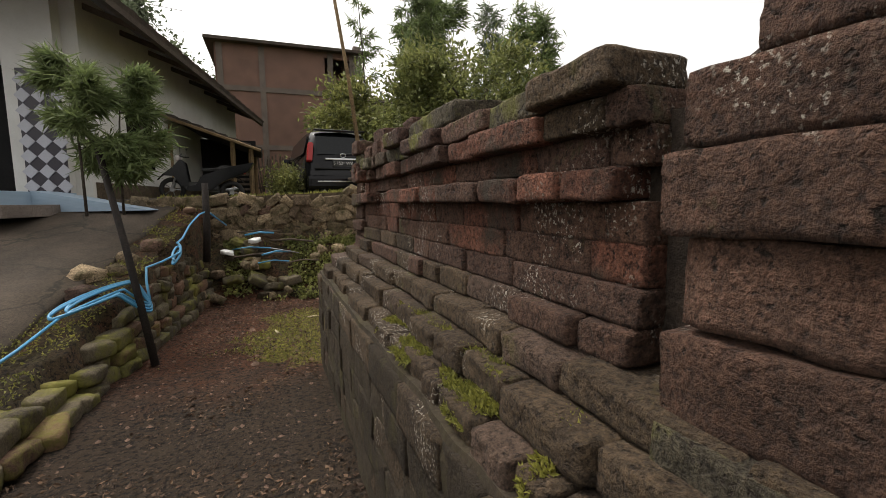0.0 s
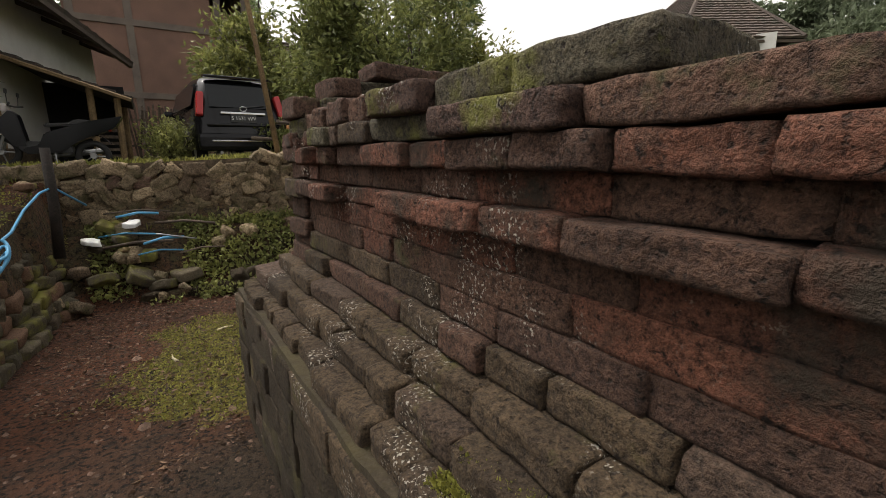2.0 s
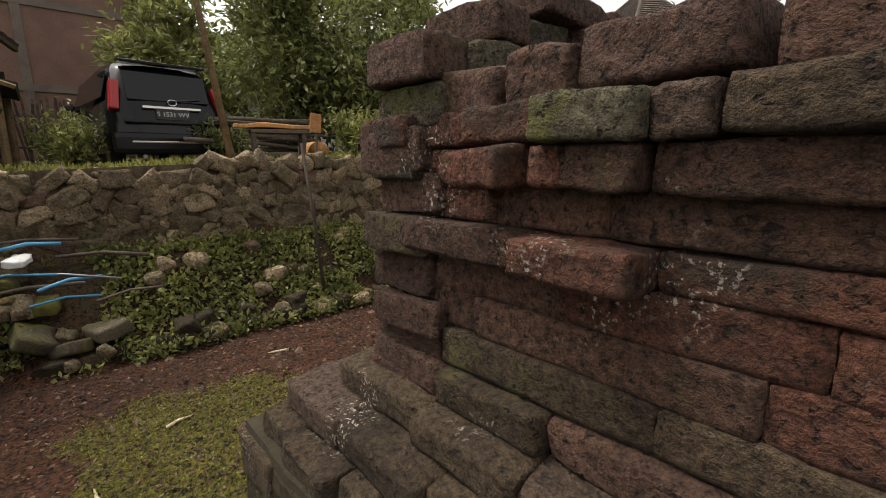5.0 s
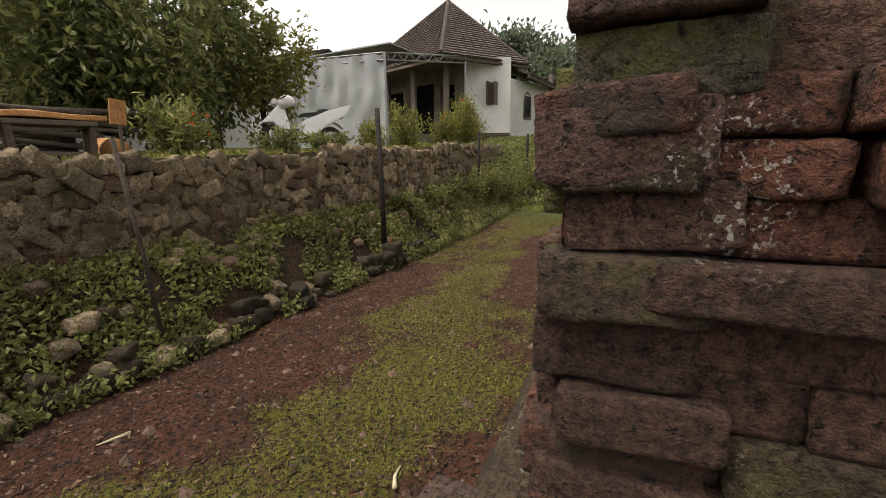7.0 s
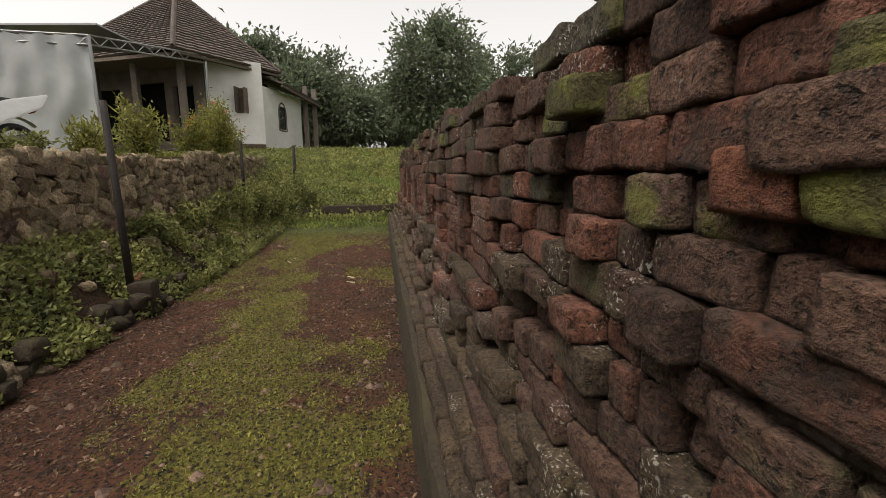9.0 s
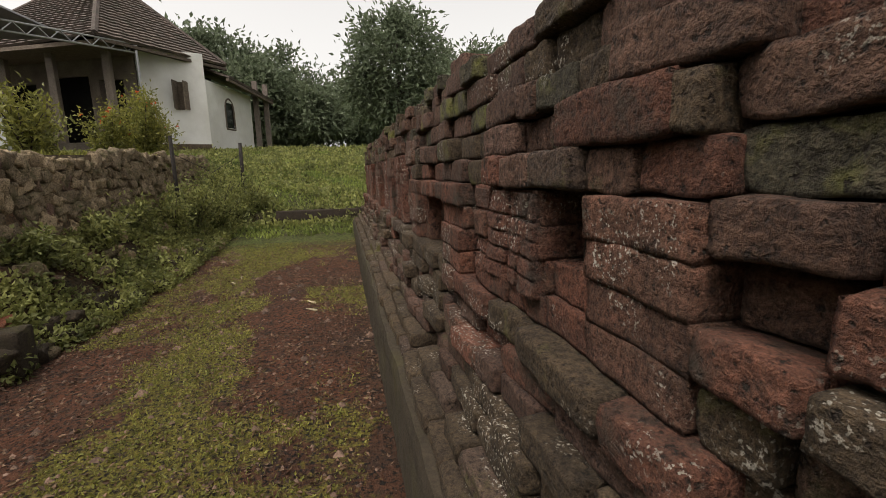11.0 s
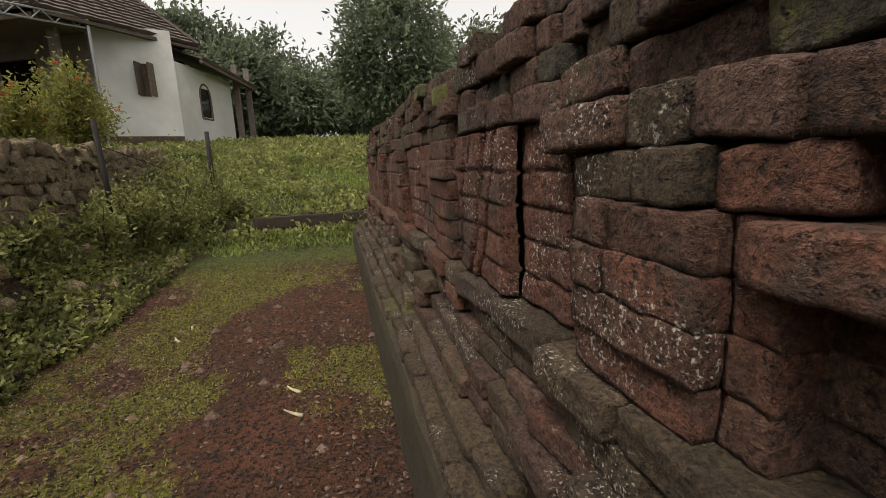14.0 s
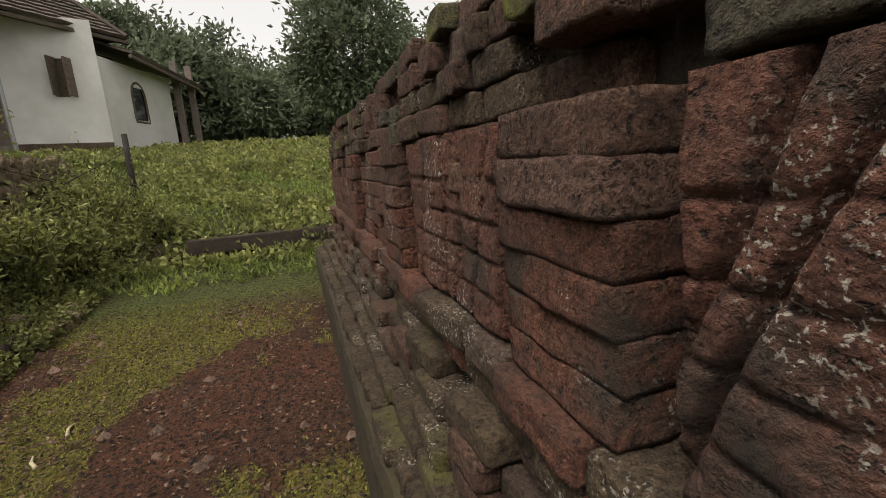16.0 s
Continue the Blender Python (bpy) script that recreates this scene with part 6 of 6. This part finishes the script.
part("porch_floor", bm_box((2.8, 1.7, 0.30), on_house(-0.95, -1.55, 1.32), (0, 0, -11), bevel=0.01), "blue_floor", west, "pale blue tiled porch floor")
part("porch_step", bm_box((2.9, 2.0, 0.14), on_house(-0.9, -1.3, 1.24), (0, 0, -11), bevel=0.01), "cement", west)
part("ramp", prism([(0, 0), (1.3, 0), (0, 0.26)], -0.25, 0.25), "blue_floor", west).matrix_basis = Matrix.Translation(on_house(-0.75, -0.15, 1.22)) @ pose(0, 0, 0, 0, 0, -101)
part("damp_band", bm_box((0.03, 4.4, 0.35), on_house(2.3, 0.012, 1.45), (0, 0, -11)), "mortar", west, "dark damp band along the foot of the wall")
roof_slab("roof", (on_house(-1.3, 0.70, 3.88), on_house(8.6, 0.70, 3.88), on_house(8.6, -3.0, 6.0), on_house(-1.3, -3.0, 6.0)), 0.08, west)
part("fascia", bm_tube([on_house(-1.3, 0.67, 3.85), on_house(8.6, 0.67, 3.85)], 0.06, 4), "wood", west)
part("gable", bm_box((3.6, 0.1, 1.4), on_house(-1.25, -2.0, 4.6), (0, 0, -11)), "white", west)
for k in range(8):
    part("roof_bracket", bm_box((0.7, 0.05, 0.08), on_house(0.2 + k, 0.32, 3.95), (0, 22, -11)), "wood", west)

# the open shed with a low clay roof
shed = thing("shed", "open shed of bamboo posts with a sagging clay roof", "shed")
roof_slab("roof", ((1.42, 12.7, 2.42), (1.42, 14.6, 2.42), (-0.5, 14.8, 3.15), (-0.6, 12.5, 3.15)), 0.06, shed)
part("roof_edge", bm_tube([(1.42, 12.6, 2.40), (-0.6, 12.45, 3.10)], 0.035, 5), "bamboo", shed)
for x, y, h in ((1.2, 12.85, 2.45), (0.85, 12.8, 2.6), (1.25, 14.5, 2.45), (-0.3, 12.8, 2.9)):
    part("post", bm_tube([(x, y, 1.25), (x + 0.02, y, h)], 0.05, 8), "bamboo", shed)
# near-black sheet standing in for the shade under the shed roof
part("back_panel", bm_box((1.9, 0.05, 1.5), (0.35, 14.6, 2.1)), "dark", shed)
for k in range(6):
    part("slat", bm_box((0.5, 0.03, 0.05), (1.0, 13.3, 1.5 + 0.11 * k)), "wood", shed)

# the bare brick house behind
BY = 24.0
brick_house = thing("building", "unfinished bare red brick building of two storeys", "house", pose(1.25, 0, -1.10))
wall_between("wall", (-1.4, BY), (4.35, BY), 1.4, 9.25, 0.2, "redwall", brick_house, [(4.45, 5.65, 8.1, 8.95)])
wall_between("wall", (4.35, BY), (4.6, BY + 8), 1.4, 9.25, 0.2, "redwall", brick_house)
wall_between("wall", (-1.4, BY), (-1.5, BY + 8), 1.4, 9.25, 0.2, "redwall", brick_house)
part("interior", bm_box((5.2, 0.1, 7.6), (1.5, BY + 1.6, 5.3)), "redwall", brick_house)
for x in (-1.3, 0.36, 3.30, 4.3):
    part("column", bm_box((0.24, 0.25, 7.8), (x, BY - 0.02, 5.3), bevel=0.01), "cement", brick_house)
for z in (4.85, 7.35):
    part("beam", bm_box((5.8, 0.26, 0.22), (1.48, BY - 0.02, z), bevel=0.01), "cement", brick_house)
part("roof", bm_box((6.9, 9.0, 0.14), (1.6, BY + 4.0, 9.38), (1.5, 0, 0), bevel=0.02), "roof", brick_house)
part("parapet", bm_box((0.35, 0.3, 1.3), (4.55, BY - 0.05, 8.95), bevel=0.02), "cement", brick_house)
low_wing = thing("outbuilding", "low brick wing beside the unfinished building", "house", pose(1.25, 0, -1.10))
wall_between("wall", (-6.0, BY + 1.5), (-1.4, BY + 1.5), 1.4, 7.6, 0.2, "redwall", low_wing)
roof_slab("roof", ((-6.2, BY + 1.2, 7.6), (-1.4, BY + 1.2, 7.6), (-1.4, BY + 5, 8.2), (-6.2, BY + 5, 8.2)), 0.08, low_wing)

# stake fence and a dark tiled house among the trees
fence = thing("stake_fence", "old fence of uneven wooden stakes", "fence")
for k in range(44):
    x = 0.9 + 0.075 * k
    part("stake", bm_box((0.05, 0.03, rng.uniform(1.1, 1.6)), (x, 18.5 + rng.gauss(0, 0.03), 2.15), (rng.gauss(0, 2), rng.gauss(0, 4), 0), bevel=0.004), "wood", fence)
for z in (1.8, 2.5):
    part("rail", bm_box((3.4, 0.03, 0.05), (2.5, 18.55, z)), "wood", fence)
hidden = thing("house", "low house with a dark clay roof among trees", "house")
wall_between("wall", (5.5, 19.0), (12.5, 20.0), 1.4, 3.6, 0.2, "white", hidden, [(1.5, 2.5, 1.5, 3.1), (3.6, 4.6, 2.2, 3.1)])
# near-black slab behind the holes, coloured as the unlit rooms
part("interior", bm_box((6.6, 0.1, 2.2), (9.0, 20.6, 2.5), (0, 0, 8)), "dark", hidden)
roof_slab("roof", ((4.9, 18.1, 3.55), (13.2, 19.2, 3.55), (12.9, 22.2, 5.6), (4.6, 21.2, 5.6)), 0.09, hidden)

# ---- trees and shrubs ----
shrub("zinnia_bush", "leafy green plant with orange-red flowers", (4.75, 10.0, 1.42), (0.42, 0.30, 0.62), "leaf", 1400, 0.10, 0.035, 1, 12)
shrub("terrace_shrub", "bright green shrub on the terrace edge", (9.2, 9.75, 1.62), (0.35, 0.3, 0.85), "leaf_yellow", 1200, 0.10, 0.03, 2)
shrub("terrace_shrub", "bright green shrub on the terrace edge", (8.3, 9.9, 1.58), (0.40, 0.3, 0.45), "leaf_yellow", 900, 0.10, 0.03, 3)
shrub("terrace_shrub", "small green shrub on the terrace edge", (10.3, 10.2, 1.68), (0.4, 0.35, 0.55), "leaf", 900, 0.10, 0.035, 4)
shrub("flowering_hedge", "yellow-green hedge with reddish flowering tips", (12.8, 9.95, 1.75), (0.92, 0.55, 1.08), "leaf_yellow", 6500, 0.075, 0.03, 5, 26)
shrub("flowering_hedge", "yellow-green hedge with reddish flowering tips", (11.8, 10.1, 1.70), (0.55, 0.4, 0.75), "leaf_yellow", 2200, 0.075, 0.03, 6, 14)
for k, (x, y, s) in enumerate(((12.5, 8.7, 1.05), (11.6, 8.85, 0.75), (13.4, 8.8, 1.0), (9.0, 8.95, 0.42), (7.8, 8.95, 0.36), (10.0, 8.95, 0.5), (13.2, 8.2, 0.6), (10.8, 8.9, 0.6))):
    shrub("bank_bush", "leafy green bush growing from the bank", (x, y, ground_z(x, y)), (s * 0.8, s * 0.55, s), "leaf", int(2600 * s), 0.07, 0.032, 20 + k)
shrub("car_weeds", "weedy green clump beside the parked car", (1.9, 13.0, 1.36), (0.5, 0.4, 0.75), "leaf", 1500, 0.10, 0.04, 31)
shrub("car_weeds", "weedy green clump on the terrace", (2.0, 15.0, 1.4), (0.7, 0.5, 0.8), "leaf", 1600, 0.12, 0.045, 32)
shrub("car_weeds", "weedy green clump before the timber", (3.9, 12.6, 1.5), (0.4, 0.3, 0.6), "leaf_dark", 1000, 0.10, 0.04, 33)

tree("broadleaf_tree", "dense dark green broadleaf tree behind the scooter", (7.1, 13.2, 1.6), 3.7, (1.9, 1.5, 1.75), "leaf_dark", 9000, 0.17, 0.075, 0.14, 9, 0.3, seed=11, clumps=40)
tree("broadleaf_tree", "dense dark green broadleaf tree over the terrace", (5.8, 14.2, 1.6), 3.8, (1.5, 1.4, 1.7), "leaf_dark", 8000, 0.17, 0.07, 0.13, 9, 0.3, seed=12, clumps=36)
tree("broadleaf_tree", "small yellow-green tree beside the scooter", (8.6, 12.6, 1.6), 2.9, (0.9, 0.9, 1.2), "leaf_yellow", 2600, 0.13, 0.05, 0.07, 6, 0.3, seed=13, clumps=18)
tree("broadleaf_tree", "tall green tree behind the car", (4.3, 17.5, 1.6), 3.4, (1.3, 1.2, 1.4), "leaf", 5500, 0.2, 0.09, 0.14, 8, 0.3, seed=14, clumps=32)
tree("broadleaf_tree", "rounded green tree behind the car", (5.6, 22.0, 1.6), 4.2, (1.6, 1.5, 1.8), "leaf_far", 4500, 0.24, 0.11, 0.15, 8, 0.3, seed=15, clumps=30)
tree("broadleaf_tree", "leafy green tree far behind the ruin", (11.5, 24.0, 1.6), 6.0, (2.2, 2.0, 2.5), "leaf_far", 6500, 0.28, 0.12, 0.18, 8, 0.3, seed=16, clumps=30)
tree("broadleaf_tree", "leafy green tree far behind the ruin", (15.5, 27.0, 1.7), 6.2, (2.6, 2.0, 2.4), "leaf_far", 6000, 0.28, 0.12, 0.18, 8, 0.3, seed=17, clumps=28)
tree("broadleaf_tree", "brownish green tree behind the white house", (-3.3, 19.5, 1.4), 7.9, (1.8, 1.8, 2.2), "leaf_far", 6000, 0.2, 0.09, 0.16, 8, 0.3, seed=18, clumps=30)
tree("broadleaf_tree", "low green tree behind the shed", (-2.6, 30.0, 1.4), 8.2, (2.2, 2.0, 2.6), "leaf_far", 5000, 0.26, 0.11, 0.16, 8, 0.3, seed=19, clumps=26)
feather_tree("bamboo", "tall feathery bamboo rising behind the dark trees", (6.4, 16.0, 1.6), 6.6, 1.3, "leaf_bamboo", 46, 3, 2200, 0.30, 0.045, 0.25)
feather_tree("bamboo", "tall feathery green bamboo clump", (7.6, 19.5, 1.6), 7.4, 1.5, "leaf_bamboo", 41, 5, 2200, 0.34, 0.05, 0.25)
feather_tree("bamboo", "slender bamboo stem against the sky", (5.6, 21.0, 1.6), 9.0, 1.0, "leaf_bamboo", 42, 1, 1500, 0.34, 0.05, 0.35)
feather_tree("bamboo", "slender feathery tree against the sky", (16.5, 29.0, 1.6), 12.0, 2.0, "leaf_far", 43, 2, 1800, 0.5, 0.07, 0.35)
feather_tree("bamboo", "slender feathery tree against the sky", (19.5, 30.0, 1.6), 10.0, 1.8, "leaf_far", 44, 2, 1600, 0.5, 0.07, 0.35)
feather_tree("bamboo", "feathery tree beside the tarpaulin", (10.4, 16.4, 1.6), 6.2, 1.3, "leaf_bamboo", 45, 3, 1800, 0.3, 0.045, 0.3)
for k, (x, y, h, w) in enumerate(((34, 19, 8.2, 3.6), (37, 15, 8.6, 3.6), (40, 11, 7.8, 3.8), (42, 6.5, 6.8, 3.8), (36, 9.5, 4.8, 2.8), (45, 17, 9, 4.5), (34, 13, 5.6, 2.8), (46, 2, 7, 5))):
    tree("broadleaf_tree", "tall dark tree at the edge of the woods", (x, y, 2.3), h, (w, w, h * 0.40), "leaf_far", 11000, 0.40, 0.19, 0.22, 9, 0.25, seed=60 + k, clumps=40)
tree("broadleaf_tree", "big leafy tree standing beyond the ruin", (27.0, 3.6, 2.3), 6.9, (2.4, 2.6, 2.8), "leaf_far", 11000, 0.30, 0.13, 0.22, 10, 0.25, seed=70, clumps=40)
tree("broadleaf_tree", "big leafy tree standing beyond the ruin", (33.0, -1.5, 2.3), 7.0, (3.5, 3.0, 3.0), "leaf_far", 7000, 0.36, 0.15, 0.22, 10, 0.25, seed=71, clumps=36)
for k in range(10):
    a = radians(-20 + 28 * k)
    tree("broadleaf_tree", "distant tree closing the horizon", (70 * math.cos(a), 70 * math.sin(a) + 8, 2.0), 11, (8, 8, 5.0), "leaf_far", 3000, 0.9, 0.45, 0.3, 6, 0.3, seed=90 + k, clumps=26)

# overhead cable
cable = bmesh.new()
tube(cable, [(-4.5, 16.0, 7.4), (-2.4, 20.0, 7.9), (-1.3, 24.0, 9.2)], 0.012, 4)
tagged(new("overhead_cable", mesh_of(cable, "overhead_cable", "black_plastic")), "thin dark cable strung between the houses", "cable")
